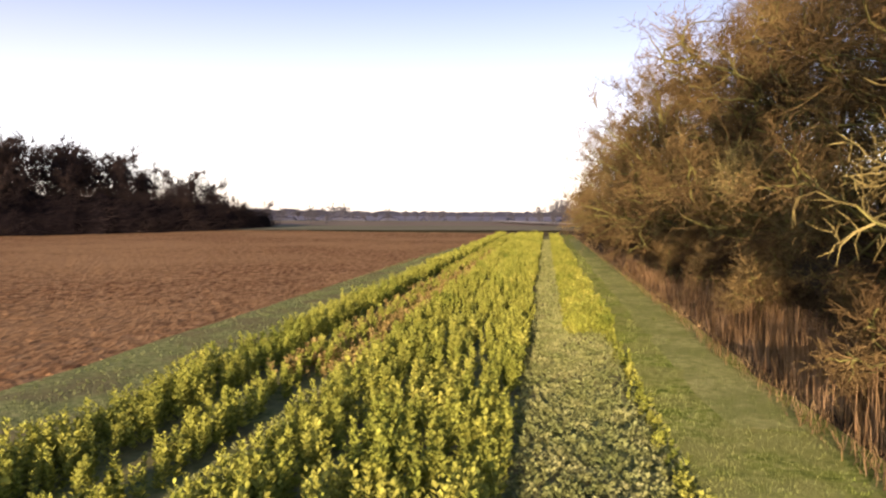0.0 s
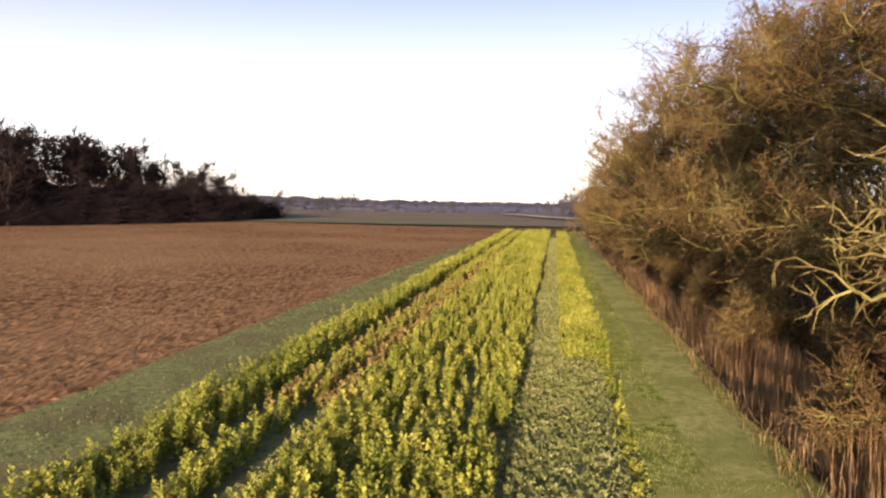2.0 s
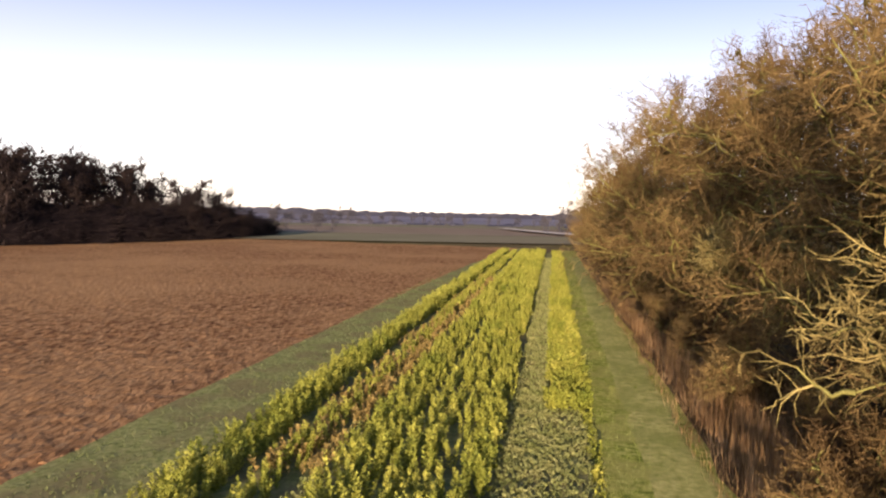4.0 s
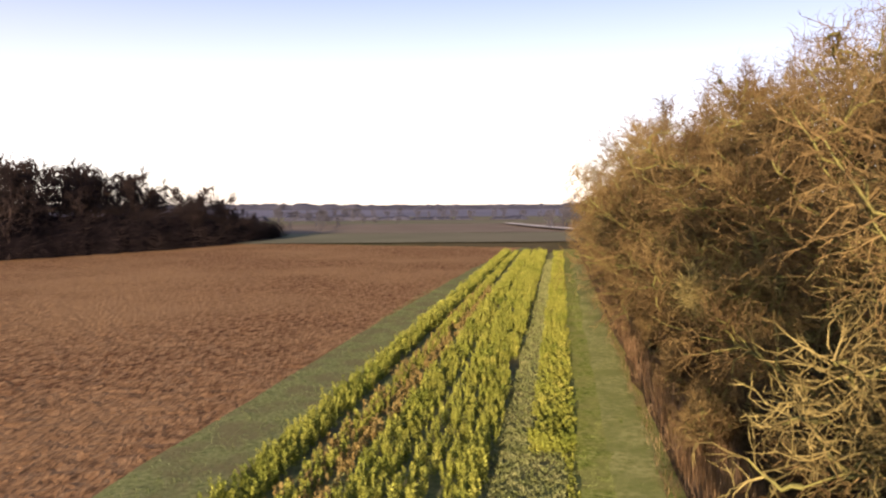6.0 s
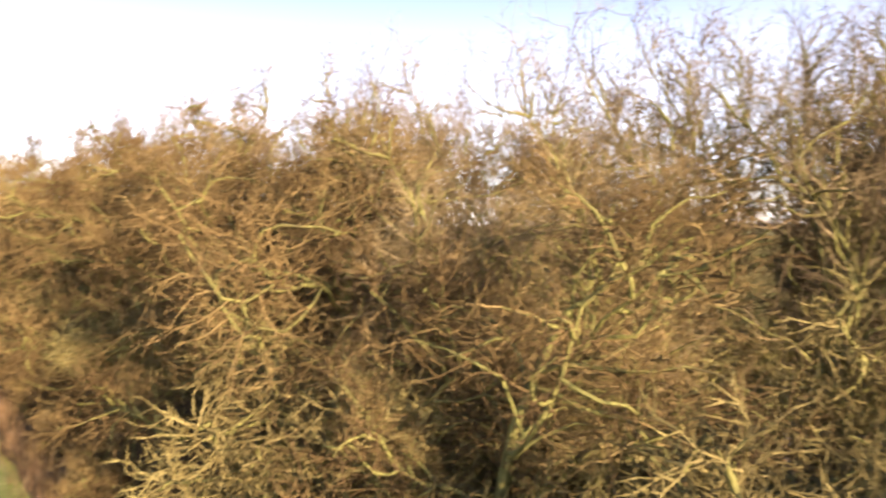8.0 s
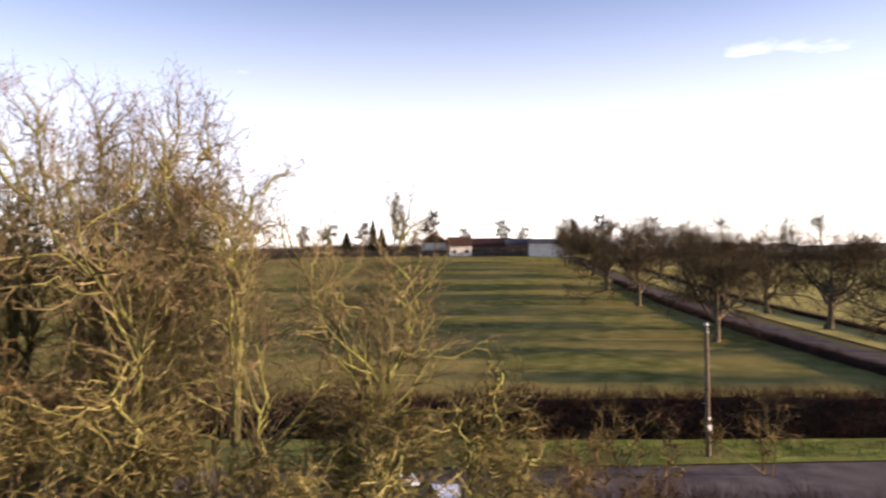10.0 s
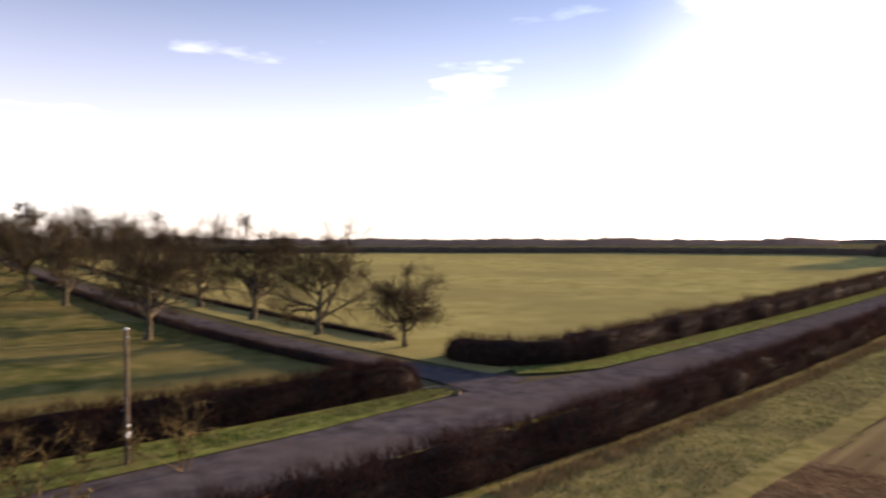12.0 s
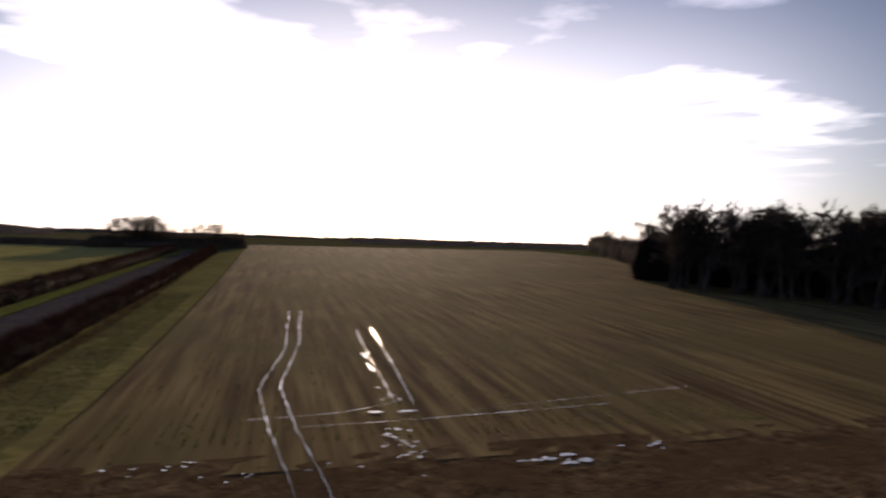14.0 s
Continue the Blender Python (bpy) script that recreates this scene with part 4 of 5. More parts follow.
# ---- oaks along the farm track and far trees ----
MID = dict(limbs=16, mids=9, twigs=8, fines=6, hairs=1, hair_w=0.019, wig=0.22, lift=0.05, spread=0.8)
avenue = [tree_thing("field_oak", 41, "round-crowned leafless oak beside the farm track", M_DARKBARK, M_OAKTWIG, "oaks along the track", height=10.8, bole=0.17, wide=1.6, limb_angle=1.0, girth=0.38, **MID),
          tree_thing("field_oak", 42, "round-crowned leafless oak beside the farm track", M_DARKBARK, M_OAKTWIG, "oaks along the track", height=10.8, bole=0.18, wide=1.55, limb_angle=1.0, girth=0.36, **MID)]
used = set()
rng = np.random.default_rng(77)
for x, y, k, sc in [(46.2, -47.4, 1, 0.60), (57.6, -46.6, 0, 0.93), (71.5, -48.2, 1, 0.98), (86, -49.8, 0, 0.95), (66.1, -33.4, 1, 0.85), (100, -51, 1, 1.0), (118, -54, 0, 1.0), (139, -57.5, 1, 1.05), (160, -60, 0, 1.05), (96, -37, 0, 0.95), (118, -40, 1, 0.95), (146, -46, 0, 1.0), (186, -52, 1, 1.0), (175, -48, 0, 0.9)]:
    m = pose(x, y, on(x, y) - 0.05, 0, 0, rng.uniform(0, 360)) @ Matrix.Scale(sc * 1.14, 4)
    if k in used:
        copy_thing(avenue[k], pose(0, 0, 0)).matrix_basis = m
    else:
        avenue[k].matrix_basis = m
        used.add(k)

FAR = dict(low=True, limbs=11, mids=6, twigs=5, fines=3, hairs=0, hair_w=0.05, lift=0.1, spread=0.7)
far_kinds = [bare_tree(51 + i, 13.0, bole=0.25, wide=0.62, girth=0.2, limb_angle=0.7, **FAR) for i in range(3)]


def far_wood(name, spots, label, mat=M_DARKTWIG, kinds=far_kinds):
    V, F, base = [], [], 0
    rng = np.random.default_rng(len(spots))
    for x, y, h in spots:
        wood, net = kinds[rng.integers(len(kinds))]
        c, s = math.cos(a := rng.uniform(0, 6.28)), math.sin(a)
        M = np.array([[c, -s, 0], [s, c, 0], [0, 0, 1]]) * (h / 13.0)
        for v, f in (wood, net):
            V.append(v @ M.T + np.array([x, y, on(x, y) - 0.1]))
            F += [[i + base for i in q] for q in f]
            base += len(v)
    return tagged(mesh_object(name, np.concatenate(V), F, mat), label, "woodland", kind="stuff")


def along_line(line, n, depth, rng, side=1):
    line = np.array(line, float)
    k = np.r_[0, np.cumsum(np.hypot(*np.diff(line, axis=0).T))]
    out = []
    for _ in range(n):
        u = rng.uniform(0, k[-1])
        x, y = np.interp(u, k, line[:, 0]), np.interp(u, k, line[:, 1])
        x2, y2 = np.interp(u + 1, k, line[:, 0]), np.interp(u + 1, k, line[:, 1])
        x1, y1 = np.interp(u - 1, k, line[:, 0]), np.interp(u - 1, k, line[:, 1])
        t = np.array([x2 - x1, y2 - y1])
        t /= np.linalg.norm(t)
        o = rng.uniform(0, depth) * side
        out.append((x - t[1] * o, y + t[0] * o, u / k[-1]))
    return out


rng = np.random.default_rng(9)
WEST = [(-106, 55), (-84, 72), (-64, 93), (-50, 113), (-42, 134), (-39, 160)]
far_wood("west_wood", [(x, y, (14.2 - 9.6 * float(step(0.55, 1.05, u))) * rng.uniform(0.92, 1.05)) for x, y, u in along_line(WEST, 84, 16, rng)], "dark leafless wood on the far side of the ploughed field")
# the thicket's black core paints the unlit inside of the wood
hedge("wood_thicket", [(x - 3, y + 1.5) for x, y in WEST], 9.0, 10.2, 18000, "dense thicket under the far trees, its inner shade painted near black", 2.2, M_DARKTWIG, 12, 0.68, M_SHADECORE)
SOUTH = [(-88, -132), (-94, -118), (-104, -100), (-122, -66)]
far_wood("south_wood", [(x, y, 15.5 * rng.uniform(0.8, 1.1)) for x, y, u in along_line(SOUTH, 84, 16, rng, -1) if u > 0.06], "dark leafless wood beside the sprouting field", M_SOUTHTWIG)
# same painted shade: a near-black core behind the southern trees
hedge("wood_thicket", [(-83, -143)] + [(x - 1, y + 0.5) for x, y in SOUTH], 9.0, 11.0, 16000, "dense thicket under the far trees, its inner shade painted near black", 2.0, M_SOUTHTWIG, 13, core=M_SHADECORE)
hedge("field_hedge", [(-90, -147), (-103, -170), (-113, -192), (-130, -238), (-150, -291)], 6.0, 7.6, 9000, "tall overgrown hedge running on from the wood", 1.8, M_SOUTHTWIG, 33, core=M_SHADECORE)
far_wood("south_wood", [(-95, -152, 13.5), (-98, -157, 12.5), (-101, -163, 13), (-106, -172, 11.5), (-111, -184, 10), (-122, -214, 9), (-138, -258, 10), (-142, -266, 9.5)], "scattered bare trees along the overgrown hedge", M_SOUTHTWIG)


# ---- distance: wooded ridges and hedgerows, haze painted into their colours ----
def ridge(name, x0, y0, x1, y1, h, thick, n, seed, label, gaps=9.0):
    rng = np.random.default_rng(seed)
    t = np.linspace(0, 1, n + 1)
    x, y = x0 + (x1 - x0) * t, y0 + (y1 - y0) * t
    nrm = np.array([-(y1 - y0), x1 - x0]) / math.hypot(x1 - x0, y1 - y0)
    gap = np.array([noise.noise((a * n / 3.5, seed * 2.0, 5.3)) for a in t])
    top = h * (0.55 + 0.3 * np.array([noise.noise((a * 9.0, seed, 0.3)) for a in t]) + rng.uniform(0, 0.35, n + 1)) * np.where(gap > -gaps, 1.0, 0.08)
    top[0] = top[-1] = 0.3
    z = land(x, y)
    A = np.stack([x - nrm[0] * thick, y - nrm[1] * thick, z - 2], -1)
    B = np.stack([x - nrm[0] * thick * 0.5, y - nrm[1] * thick * 0.5, z + top * 0.8], -1)
    C = np.stack([x + nrm[0] * thick * 0.3, y + nrm[1] * thick * 0.3, z + top], -1)
    E = np.stack([x + nrm[0] * thick, y + nrm[1] * thick, z - 2], -1)
    v = np.concatenate([A, B, C, E])
    m = n + 1
    i = np.arange(n)
    f = np.concatenate([np.stack([i + a * m, i + 1 + a * m, i + 1 + (a + 1) * m, i + (a + 1) * m], -1) for a in range(3)])
    # painted haze: blue tint to the north, pale tint elsewhere
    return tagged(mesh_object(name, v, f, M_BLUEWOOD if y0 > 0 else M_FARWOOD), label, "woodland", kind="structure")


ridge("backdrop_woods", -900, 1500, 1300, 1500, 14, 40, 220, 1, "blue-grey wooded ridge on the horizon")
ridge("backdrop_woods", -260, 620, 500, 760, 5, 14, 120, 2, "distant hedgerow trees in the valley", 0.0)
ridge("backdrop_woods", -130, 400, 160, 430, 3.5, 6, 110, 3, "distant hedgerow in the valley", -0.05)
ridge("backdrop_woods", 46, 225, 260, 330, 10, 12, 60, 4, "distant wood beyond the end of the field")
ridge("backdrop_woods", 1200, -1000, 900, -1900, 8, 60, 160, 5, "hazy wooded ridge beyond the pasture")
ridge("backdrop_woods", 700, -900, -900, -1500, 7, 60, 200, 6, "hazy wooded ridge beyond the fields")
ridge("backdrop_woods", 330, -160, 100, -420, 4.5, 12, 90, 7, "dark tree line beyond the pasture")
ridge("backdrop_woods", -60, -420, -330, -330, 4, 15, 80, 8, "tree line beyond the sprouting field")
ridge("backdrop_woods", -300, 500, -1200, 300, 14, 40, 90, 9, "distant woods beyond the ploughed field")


light_kinds = [bare_tree(55 + i, 13.0, bole=0.1, wide=0.85, girth=0.22, low=True, limbs=9, mids=5, twigs=4, fines=1, hairs=0, hair_w=0.16) for i in range(2)]
rng = np.random.default_rng(33)
valley = [(x + rng.normal(0, 2), y + rng.normal(0, 6), h * rng.uniform(0.7, 1.15)) for x0, y0, x1, y1, m, h in
          [(-75, 300, -45, 312, 12, 8), (-48, 235, -20, 246, 6, 4.5), (-120, 420, 10, 455, 16, 8), (30, 214, 46, 250, 9, 7.5), (46, 250, 80, 330, 10, 10), (-10, 520, 120, 560, 12, 9), (-60, 190, -34, 196, 5, 3.5)]
          for x, y in zip(np.linspace(x0, x1, m), np.linspace(y0, y1, m))]
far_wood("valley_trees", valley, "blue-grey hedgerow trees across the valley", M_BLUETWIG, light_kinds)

# ---- wet ruts and puddles in the headland ----
def rut(line, width, label):
    line = np.array(line, float)
    k = np.r_[0, np.cumsum(np.hypot(*np.diff(line, axis=0).T))]
    m = int(k[-1] / 0.45)
    u = np.linspace(0, k[-1], m + 1)
    x, y = np.interp(u, k, line[:, 0]), np.interp(u, k, line[:, 1])
    kern = np.ones(9) / 9
    if m > 20:
        xs, ys = np.convolve(x, kern, "same"), np.convolve(y, kern, "same")
        x[4:-4], y[4:-4] = xs[4:-4], ys[4:-4]
    t = np.stack([np.gradient(x), np.gradient(y)], -1)
    t /= np.linalg.norm(t, axis=1, keepdims=True)
    x = x + np.array([0.10 * noise.noise((a * 0.6, line[0, 1], 4.0)) for a in u])
    w = width * np.array([0.1 + 1.1 * abs(noise.noise((a * 0.5, line[0, 0], 1.0))) for a in u])[:, None] * 0.5
    c = np.stack([x, y], -1)
    a, b = c + np.stack([-t[:, 1], t[:, 0]], -1) * w, c - np.stack([-t[:, 1], t[:, 0]], -1) * w
    V = np.concatenate([np.c_[a, land(a[:, 0], a[:, 1]) + 0.175], np.c_[b, land(b[:, 0], b[:, 1]) + 0.175]])
    i = np.arange(m)
    ob = mesh_object("wheel_rut", V, np.stack([i, i + m + 1, i + m + 2, i + 1], -1), M_WATER)
    return tagged(ob, label, "rut", "wheel ruts", "structure")


WET = "water-filled wheel rut in brown mud"
rut([(-1.2, -30), (-0.4, -42), (-0.1, -51), (-1.3, -58), (-2.7, -66), (-3.4, -76), (-4.6, -92)], 0.10, WET)
rut([(-2.6, -30), (-1.8, -42), (-1.5, -52), (-2.8, -60), (-4.1, -69), (-4.8, -78), (-6.0, -92)], 0.11, WET)
rut([(-8.2, -46), (-8.5, -50), (-9.4, -63), (-10.4, -76)], 0.15, WET)
rut([(-9.2, -45), (-9.8, -50), (-11.0, -63), (-12.2, -78)], 0.13, WET)
rut([(1.0, -43.2), (-3, -43.6), (-6.1, -44.6), (-8.6, -46.5)], 0.14, WET)
rut([(-1.4, -41.2), (-6, -41.6), (-11.3, -42.2), (-21.6, -43.6)], 0.12, WET)
rut([(-12, -43.4), (-20, -45.2), (-30, -47.2)], 0.1, WET)


def puddle(x, y, rx, ry, seed):
    n = 26
    a = np.arange(n) * 2 * np.pi / n
    r = np.array([1 + 0.9 * noise.noise((math.cos(t) * 2.4 + seed, math.sin(t) * 2.4, seed * 0.7)) for t in a])
    px, py = x + rx * r * np.cos(a), y + ry * r * np.sin(a)
    V = np.concatenate([[[x, y, on(x, y) + 0.17]], np.stack([px, py, land(px, py) + 0.17], -1)])
    ob = mesh_object("puddle", V, [[0, 1 + i, 1 + (i + 1) % n] for i in range(n)], M_WATER)
    return tagged(ob, "shallow muddy puddle reflecting the sky", "puddle", "puddles", "structure")


rng = np.random.default_rng(14)
spots = [(-8.6, -57.5, 0.13, 2.0), (-9.0, -62.5, 0.12, 1.2), (-8.4, -43.8, 0.5, 0.2), (-6.6, -43.9, 0.5, 0.15)]
for cx, cy, sx, sy, m, lo, hi in [(-6.9, -37.5, 1.1, 3.0, 30, 0.07, 0.26), (-14.0, -33.6, 2.2, 0.6, 12, 0.15, 0.5), (5.0, -35.6, 2.2, 0.6, 10, 0.08, 0.22), (-0.5, -34.5, 4.0, 1.2, 8, 0.08, 0.2), (-8.2, -48.0, 0.6, 3.0, 7, 0.08, 0.25), (-19, -35, 2.0, 0.6, 5, 0.15, 0.35)]:
    spots += [(cx + rng.normal(0, sx * 0.6), cy + rng.normal(0, sy * 0.6), rng.uniform(lo, hi) * 0.8, rng.uniform(lo, hi) * 0.45) for _ in range(m)]
for x, y, rx, ry in spots:
    puddle(x, y, rx, ry, rng.uniform(0, 50))

# thin green rows of the sprouting field, down its length
n = 26000
lane_no = rng.integers(-150, 16, n)
down = 39 + 90 * rng.uniform(0, 1, n) ** 1.5
sx = lane_no * 0.62 + 10.0 - 0.052 * down + rng.normal(0, 0.05, n)
keep = np.array([noise.noise((q * 0.31, 0.5, 1.0)) * 1.3 + noise.noise((q * 0.2, w * 0.06, 7.0)) for q, w in zip(lane_no, down)]) > -0.25
sprouts = np.stack([sx, -down], -1)[keep & (sx < 9.8 - 0.045 * (down - 40))]
stuff("sprouting_rows", blades(rng, sprouts, 0.13, 0.035, 0.9, 0.08), M_SPROUT, "thin green seedlings in rows on brown soil", "crop")
mud = [(x, y) for x, y in zip(rng.uniform(-26, 8, 2600), -43 + 19 * rng.uniform(0, 1, 2600))]
stuff("mud_clods", clods(rng, mud[:1500], 0.07), M_MUD, "lumps of churned dark mud on the headland", "soil")

# ---- saplings and scrub by the lane ----
sap_wood, sap_net = bare_tree(61, 3.2, bole=0.15, limbs=4, mids=3, twigs=3, fines=3, hairs=0, girth=0.022, wide=0.6, limb_angle=0.4, hair_w=0.007, stems=4)
sap = tagged(new("sapling"), "thin bare sapling in the sunlit verge", "sapling", "saplings by the lane")
mesh_object("woody_base", sap_wood[0], sap_wood[1], M_TWIG, sap)
mesh_object("twig_mass", sap_net[0], sap_net[1], M_TWIG, sap)
first = True
for x, y, sc in [(24.0, -7.4, 1.1), (24.5, -9.6, 1.1), (30.8, -12.0, 0.95), (29.3, -17.6, 1.05), (21.0, -8.0, 1.1), (18.0, 2.8, 1.25), (17.5, 0.5, 1.3), (20.5, 1.5, 1.2), (16.8, -5.0, 1.25), (19.5, -0.8, 1.3), (17.6, -6.2, 1.15), (31.2, -8.5, 0.8), (32.2, -3.5, 0.8)]:
    m = pose(x, y, on(x, y), 0, 0, rng.uniform(0, 360)) @ Matrix.Scale(sc, 4)
    if first:
        sap.matrix_basis, first = m, False
    else:
        copy_thing(sap, pose(0, 0, 0)).matrix_basis = m
n = 2600
pts = np.stack([rng.uniform(14, 24.5, n), rng.uniform(-14, 5, n)], -1)
stuff("scrub_stems", blades(rng, pts, 1.1, 0.014, 0.4), M_DEADGRASS, "tangled dry scrub between wood and lane", "undergrowth")


def verge_blades(line, width, n, h, label, mat=M_BLADE):
    line = np.array(line, float)
    k = np.r_[0, np.cumsum(np.hypot(*np.diff(line, axis=0).T))]
    u = rng.uniform(0, 1, n) ** 1.2 * k[-1]
    xy = np.stack([np.interp(u, k, line[:, 0]), np.interp(u, k, line[:, 1])], -1) + rng.uniform(-0.5, 0.5, (n, 2)) * width
    return stuff("verge_grass", blades(rng, xy, h, 0.02, 0.4, 0.08), mat, label, "grass")


verge_blades([(34.6, 0), (32.8, -13), (31.8, -25), (31.7, -36.5)], 2.2, 8000, 0.2, "uneven lit grass on the lane verge", M_LUSH)
verge_blades([(14.6, -22), (13.4, -48), (12.4, -72), (10.2, -110)], 5.0, 14000, 0.16, "uneven rough grass of the field margin", M_VERGE)
verge_blades([(17.6, -24), (16.6, -40), (15.2, -62), (12.6, -110)], 1.2, 5000, 0.4, "long yellowed grass at the hedge's foot", M_DEADGRASS)

# ---- kerb at the mouth of the farm track ----
kerb = tagged(new("kerb"), "pale stone kerb round the tip of the grass verge", "kerb", kind="structure")
kerb_bm = box_bm((0.42, 0.12, 0.2), (0, 0, 0.1), 0.015)
first_stone = part("kerb_stone", kerb_bm, M_TRACK, kerb)
for j in range(9):
    ang = radians(200 + j * 20)
    kx, ky = 31.5 + 1.3 * math.cos(ang), -35.9 + 1.1 * math.sin(ang)
    stone = first_stone
    if j:
        stone = new("kerb_stone", first_stone.data)
        stone.parent = kerb
    stone.matrix_basis = pose(kx, ky, on(kx, ky) + 0.04, 0, 0, 200 + j * 20 + 90)

# ---- utility pole ----
pole = tagged(new("utility_pole"), "weathered wooden utility pole with small white plates on the verge", "pole")
bm = bmesh.new()
bmesh.ops.create_cone(bm, cap_ends=True, segments=14, radius1=0.115, radius2=0.08, depth=5.9, matrix=Matrix.Translation((0, 0, 2.85)))
part("shaft", bm, M_POLE, pole)
part("plate", box_bm((0.04, 0.2, 0.26), (-0.13, 0, 1.35), 0.008), M_PLATE, pole, "white notice plate")
part("plate", box_bm((0.03, 0.12, 0.1), (-0.135, 0, 1.75), 0.006), M_PLATE, pole, "small white number plate without writing")
part("cap", tube_bm(0.11, 0.06, 5.78, 5.88), M_METAL, pole, "grey metal pole cap")
part("bracket", box_bm((0.28, 0.06, 0.08), (0, 0, 5.5), 0.01), M_METAL, pole, "galvanised cable bracket")
for zz in (2.4, 2.9):
    part("step_iron", tube_bm(0.012, 0.012, -0.16, 0.16, n=6), M_METAL, pole).matrix_basis = pose(0, 0.1, zz, 90, 0, 0)
pole.matrix_basis = pose(31.6, -16.2, on(31.6, -16.2) + 0.1, 0, 0.6, 8)

# ---- white car on the lane ----
car = tagged(new("car"), "white hatchback standing on the lane", "car")


def body_bm(profile, half, inset):
    """A body drawn from its side outline, narrower towards the top."""
    bm = bmesh.new()
    zs = [p[1] for p in profile]
    lo, hi = min(zs), max(zs)
    ring = []
    for sgn in (-1, 1):
        ring.append([bm.verts.new((x, sgn * (half - inset * (z - lo) / (hi - lo)), z)) for x, z in profile])
    bm.faces.new(ring[0])
    bm.faces.new(ring[1][::-1])
    m = len(profile)
    for i in range(m):
        bm.faces.new((ring[0][i], ring[1][i], ring[1][(i + 1) % m], ring[0][(i + 1) % m]))
    bmesh.ops.recalc_face_normals(bm, faces=bm.faces[:])
    bmesh.ops.bevel(bm, geom=bm.edges[:], offset=0.05, segments=2, affect="EDGES")
    return bm


part("body", body_bm([(-2.0, 0.3), (-2.05, 0.62), (-1.95, 0.88), (-0.9, 0.96), (1.75, 0.98), (2.0, 0.85), (2.03, 0.35)], 0.88, 0.06), M_CARPAINT, car)
part("cabin", body_bm([(-1.02, 0.93), (-0.3, 1.42), (1.15, 1.45), (1.72, 0.95)], 0.78, 0.16), M_GLASS, car, "dark tinted car windows")
part("roof", body_bm([(-0.38, 1.40), (-0.28, 1.47), (1.12, 1.49), (1.26, 1.42)], 0.66, 0.06), M_CARPAINT, car)
for sx in (-1, 1):
    p = part("door_pillar", box_bm((0.07, 0.03, 0.56), (0.35, sx * 0.73, 1.16), 0.01), M_CARPAINT, car)
    p2 = part("wing_mirror", box_bm((0.1, 0.16, 0.12), (-0.75, sx * 0.95, 1.0), 0.03), M_CARPAINT, car)
    part("headlight", box_bm((0.1, 0.28, 0.14), (-1.99, sx * 0.6, 0.72), 0.03), M_GLASS, car, "clear headlight")
    part("tail_light", box_bm((0.08, 0.2, 0.22), (1.99, sx * 0.68, 0.8), 0.03), M_RED, car, "red tail light")
    for fx in (-1.3, 1.28):
        w = part("tyre", tube_bm(0.31, 0.31, -0.1, 0.1, n=20), M_RUBBER, car, "black rubber tyre")
        w.matrix_basis = pose(fx, sx * 0.80, 0.31, 90, 0, 0)
        part("rim", tube_bm(0.2, 0.18, -0.105, 0.105, n=16), M_METAL, w, "silver wheel rim")
car.matrix_basis = pose(26.0, -2.9, on(26.0, -2.9) + 0.06, 0, 0, 97)


# ---- houses ----
def house(name, label, bearing, dist, width, depth, wall_h, roof_h, wall_mat, roof_mat, windows, turn=0.0, chimney=False, cat="house"):
    a = radians(bearing)
    x, y = 1.5 + math.sin(a) * dist, -2.5 + math.cos(a) * dist
    root = tagged(new(name), label, cat)
    root.matrix_basis = pose(x, y, on(x, y) - 0.1, 0, 0, -bearing + turn)
    part("wall", box_bm((width, depth, wall_h), (0, 0, wall_h / 2)), wall_mat, root)
    bm = bmesh.new()
    w, d = width / 2 + 0.4, depth / 2 + 0.5
    pts = [(-w, -d, wall_h - 0.15), (w, -d, wall_h - 0.15), (w, d, wall_h - 0.15), (-w, d, wall_h - 0.15), (-w, 0, wall_h + roof_h), (w, 0, wall_h + roof_h)]
    vs = [bm.verts.new(p) for p in pts]
    for f in ((0, 1, 5, 4), (2, 3, 4, 5), (0, 4, 3), (1, 2, 5), (3, 2, 1, 0)):
        bm.faces.new([vs[i] for i in f])
    roof = part("roof", bm, roof_mat, root)
    if chimney:
        part("chimney", box_bm((0.8, 0.8, 1.8), (width * 0.3, 0, wall_h + roof_h), 0.03), M_BRICK, roof)
    for wx, wz, ww, wh in windows:
        win = part("window", box_bm((ww, 0.12, wh), (wx, -depth / 2 - 0.04, wz), 0.02), M_RENDER, root, "white-framed window")
        part("pane", box_bm((ww * 0.82, 0.05, wh * 0.82), (wx, -depth / 2 - 0.1, wz)), M_GLASS, win)
    return root


WIN = [(-2.0, 1.5, 1.2, 1.2), (2.0, 1.5, 1.2, 1.2), (-2.0, 4.0, 1.1, 1.1), (2.0, 4.0, 1.1, 1.1)]
house("farmhouse", "white rendered house with a steep gable", 94.3, 232, 7, 8, 4.4, 2.8, M_RENDER, M_ROOF, WIN, 80, True)
house("cottage", "pale cottage with a brown roof", 96.2, 228, 7, 7, 3.4, 2.8, M_RENDER, M_ROOF, WIN[:2], 10)
house("bungalow", "long low house with a red-brown tiled roof", 98.6, 232, 14, 9, 3.0, 2.6, M_BRICK, M_ROOF, [(-5, 1.5, 1.6, 1.2), (0, 1.5, 1.6, 1.2), (5, 1.5, 1.6, 1.2)], 0, True)
house("brick_outbuilding", "orange brick outbuilding with a dark roof", 101.0, 228, 8, 7, 3.6, 2.0, M_BRICK, M_SLATE, WIN[:2], 0, cat="outbuilding")
house("barn", "long barn with a pale wall under a dark sheet roof", 103.6, 226, 14, 10, 4.2, 1.4, M_RENDER, M_SLATE, [], 0, cat="barn")

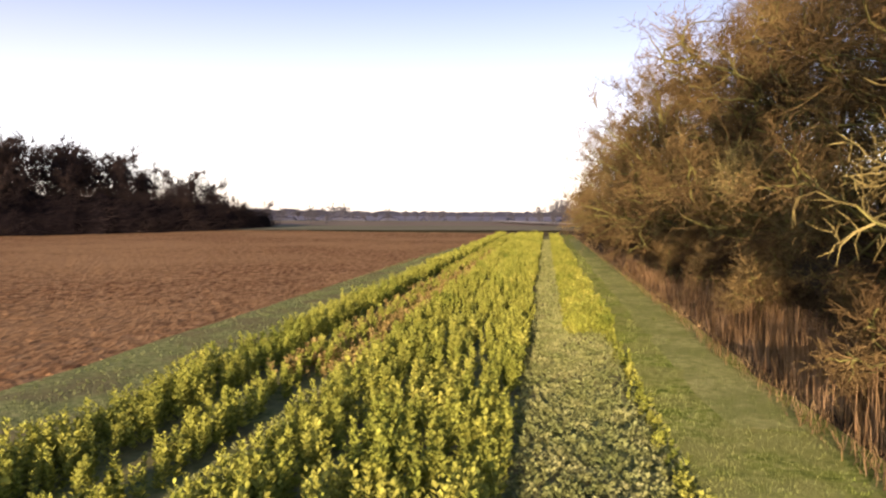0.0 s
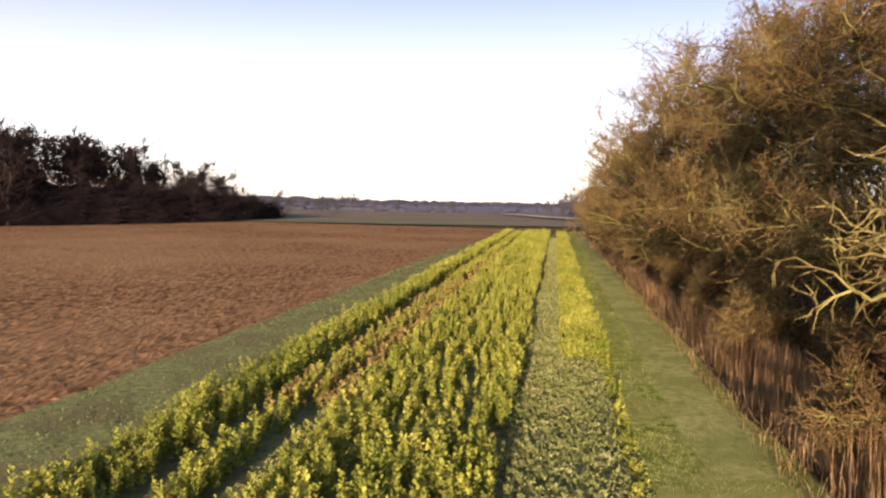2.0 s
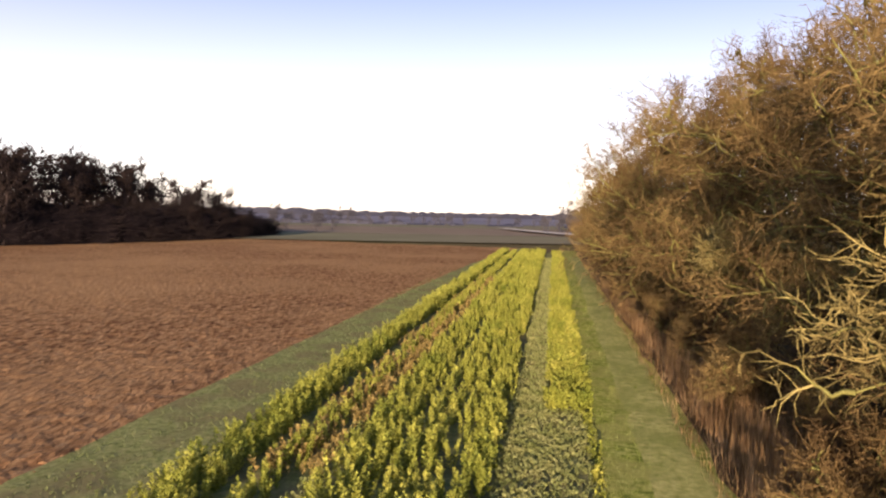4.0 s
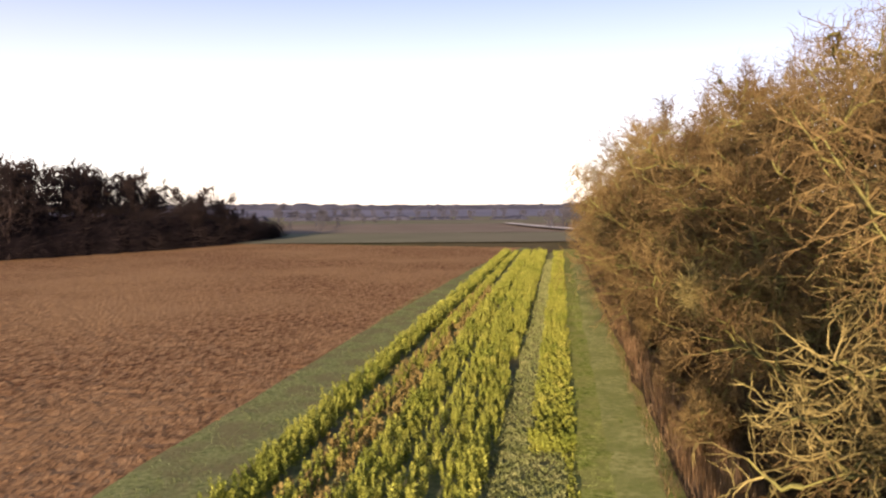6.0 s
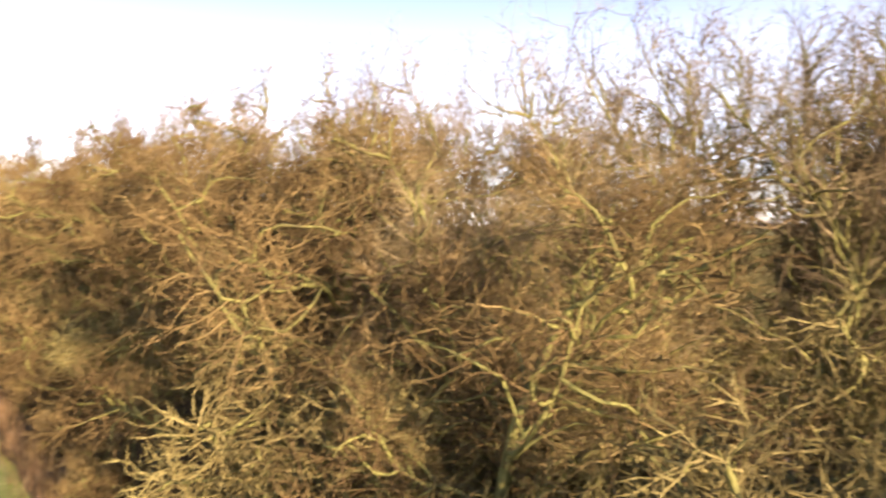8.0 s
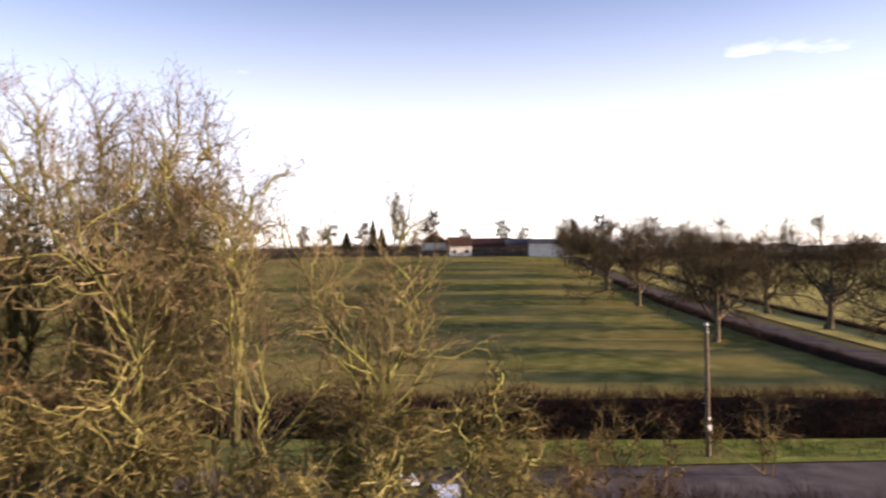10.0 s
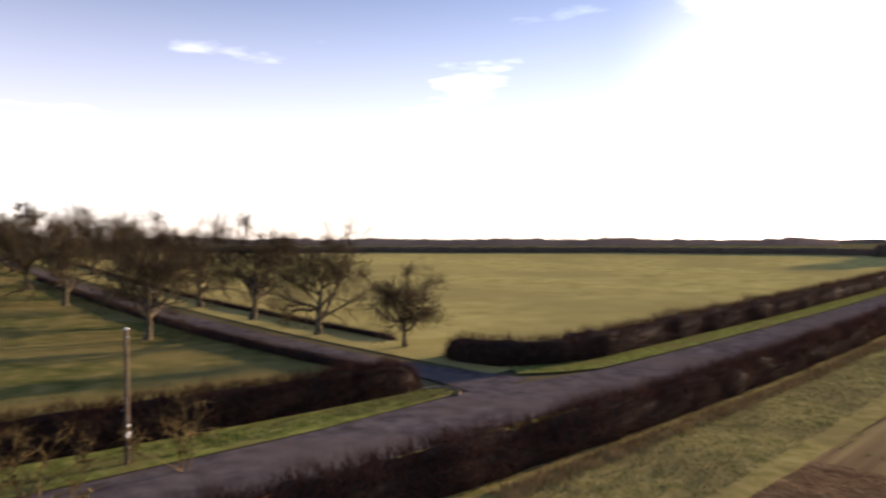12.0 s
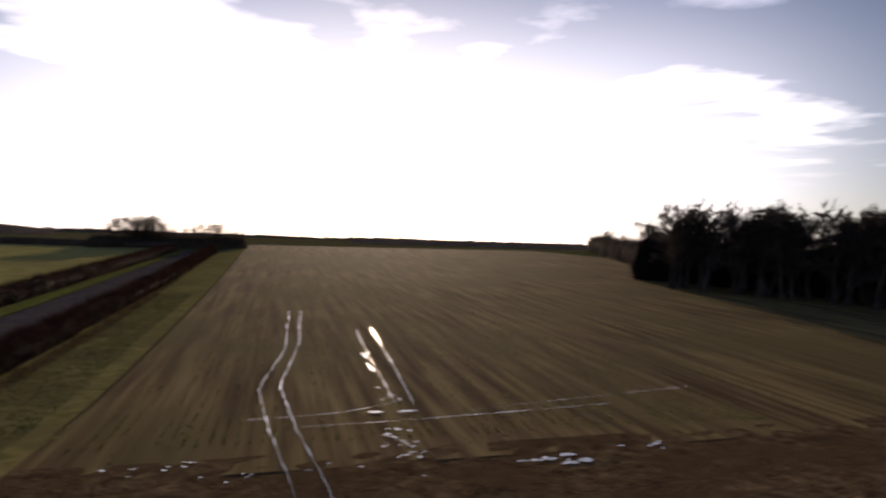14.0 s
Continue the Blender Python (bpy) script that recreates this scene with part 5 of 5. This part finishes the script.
far_tree = tree_thing("garden_tree", 71, "round leafless tree behind the houses", M_DARKBARK, M_DARKTWIG, "garden trees", height=15.0, bole=0.25, wide=0.75, girth=0.3, low=True, limbs=11, mids=7, twigs=7, fines=4, hairs=0, hair_w=0.085)
for i, (be, di, sc, tall) in enumerate([(94.0, 250, 1.0, 1.0), (91.3, 245, 0.75, 1.9), (91.0, 246, 0.7, 1.8), (91.6, 247, 0.7, 1.7), (99.5, 250, 0.85, 0.9), (88.5, 240, 0.75, 1.0), (86.0, 245, 0.8, 0.9), (105.5, 240, 0.8, 1.0), (107.5, 235, 0.9, 1.0), (96.5, 246, 0.65, 0.9), (92.6, 238, 0.5, 1.0), (101.5, 244, 0.6, 1.0), (84.0, 240, 0.7, 1.0)]):
    a = radians(be)
    x, y = 1.5 + math.sin(a) * di, -2.5 + math.cos(a) * di
    m = pose(x, y, on(x, y) - 0.1, 0, 0, i * 70) @ Matrix.Diagonal((sc * (0.4 if tall > 1.5 else 1), sc * (0.4 if tall > 1.5 else 1), sc * tall, 1))
    if i == 0:
        far_tree.matrix_basis = m
    else:
        copy_thing(far_tree, pose(0, 0, 0)).matrix_basis = m


def conifer(x, y, h, w):
    rng = np.random.default_rng(int(h * 10))
    root = tagged(new("conifer"), "dark evergreen conifer by the houses", "tree")
    n = 2600
    z = rng.uniform(0.05, 1, n)
    a = rng.uniform(0, 6.28, n)
    r = w * (1 - z) ** 0.8 * rng.uniform(0.5, 1.05, n)
    P0 = np.stack([r * 0.4 * np.cos(a), r * 0.4 * np.sin(a), z * h], -1)
    P1 = np.stack([r * np.cos(a), r * np.sin(a), z * h - 0.25 * r + 0.3], -1)
    v, f = slivers(P0, P1, np.full(n, 0.16), rng)
    mesh_object("crown", v, f, M_CONIFER, root)
    P = np.array([[[0, 0, 0], [0, 0, h * 0.5], [0, 0, h * 0.9]]], float)
    v, f = tubes(P, np.array([[0.25, 0.15, 0.04]]), 8)
    mesh_object("trunk", v, f, M_DARKBARK, root)
    root.matrix_basis = pose(x, y, on(x, y) - 0.1)


for be, di, h, w in [(89.3, 240, 12, 3.0), (90.0, 246, 9, 3.2), (87.2, 238, 8, 3.4)]:
    conifer(1.5 + math.sin(radians(be)) * di, -2.5 + math.cos(radians(be)) * di, h, w)

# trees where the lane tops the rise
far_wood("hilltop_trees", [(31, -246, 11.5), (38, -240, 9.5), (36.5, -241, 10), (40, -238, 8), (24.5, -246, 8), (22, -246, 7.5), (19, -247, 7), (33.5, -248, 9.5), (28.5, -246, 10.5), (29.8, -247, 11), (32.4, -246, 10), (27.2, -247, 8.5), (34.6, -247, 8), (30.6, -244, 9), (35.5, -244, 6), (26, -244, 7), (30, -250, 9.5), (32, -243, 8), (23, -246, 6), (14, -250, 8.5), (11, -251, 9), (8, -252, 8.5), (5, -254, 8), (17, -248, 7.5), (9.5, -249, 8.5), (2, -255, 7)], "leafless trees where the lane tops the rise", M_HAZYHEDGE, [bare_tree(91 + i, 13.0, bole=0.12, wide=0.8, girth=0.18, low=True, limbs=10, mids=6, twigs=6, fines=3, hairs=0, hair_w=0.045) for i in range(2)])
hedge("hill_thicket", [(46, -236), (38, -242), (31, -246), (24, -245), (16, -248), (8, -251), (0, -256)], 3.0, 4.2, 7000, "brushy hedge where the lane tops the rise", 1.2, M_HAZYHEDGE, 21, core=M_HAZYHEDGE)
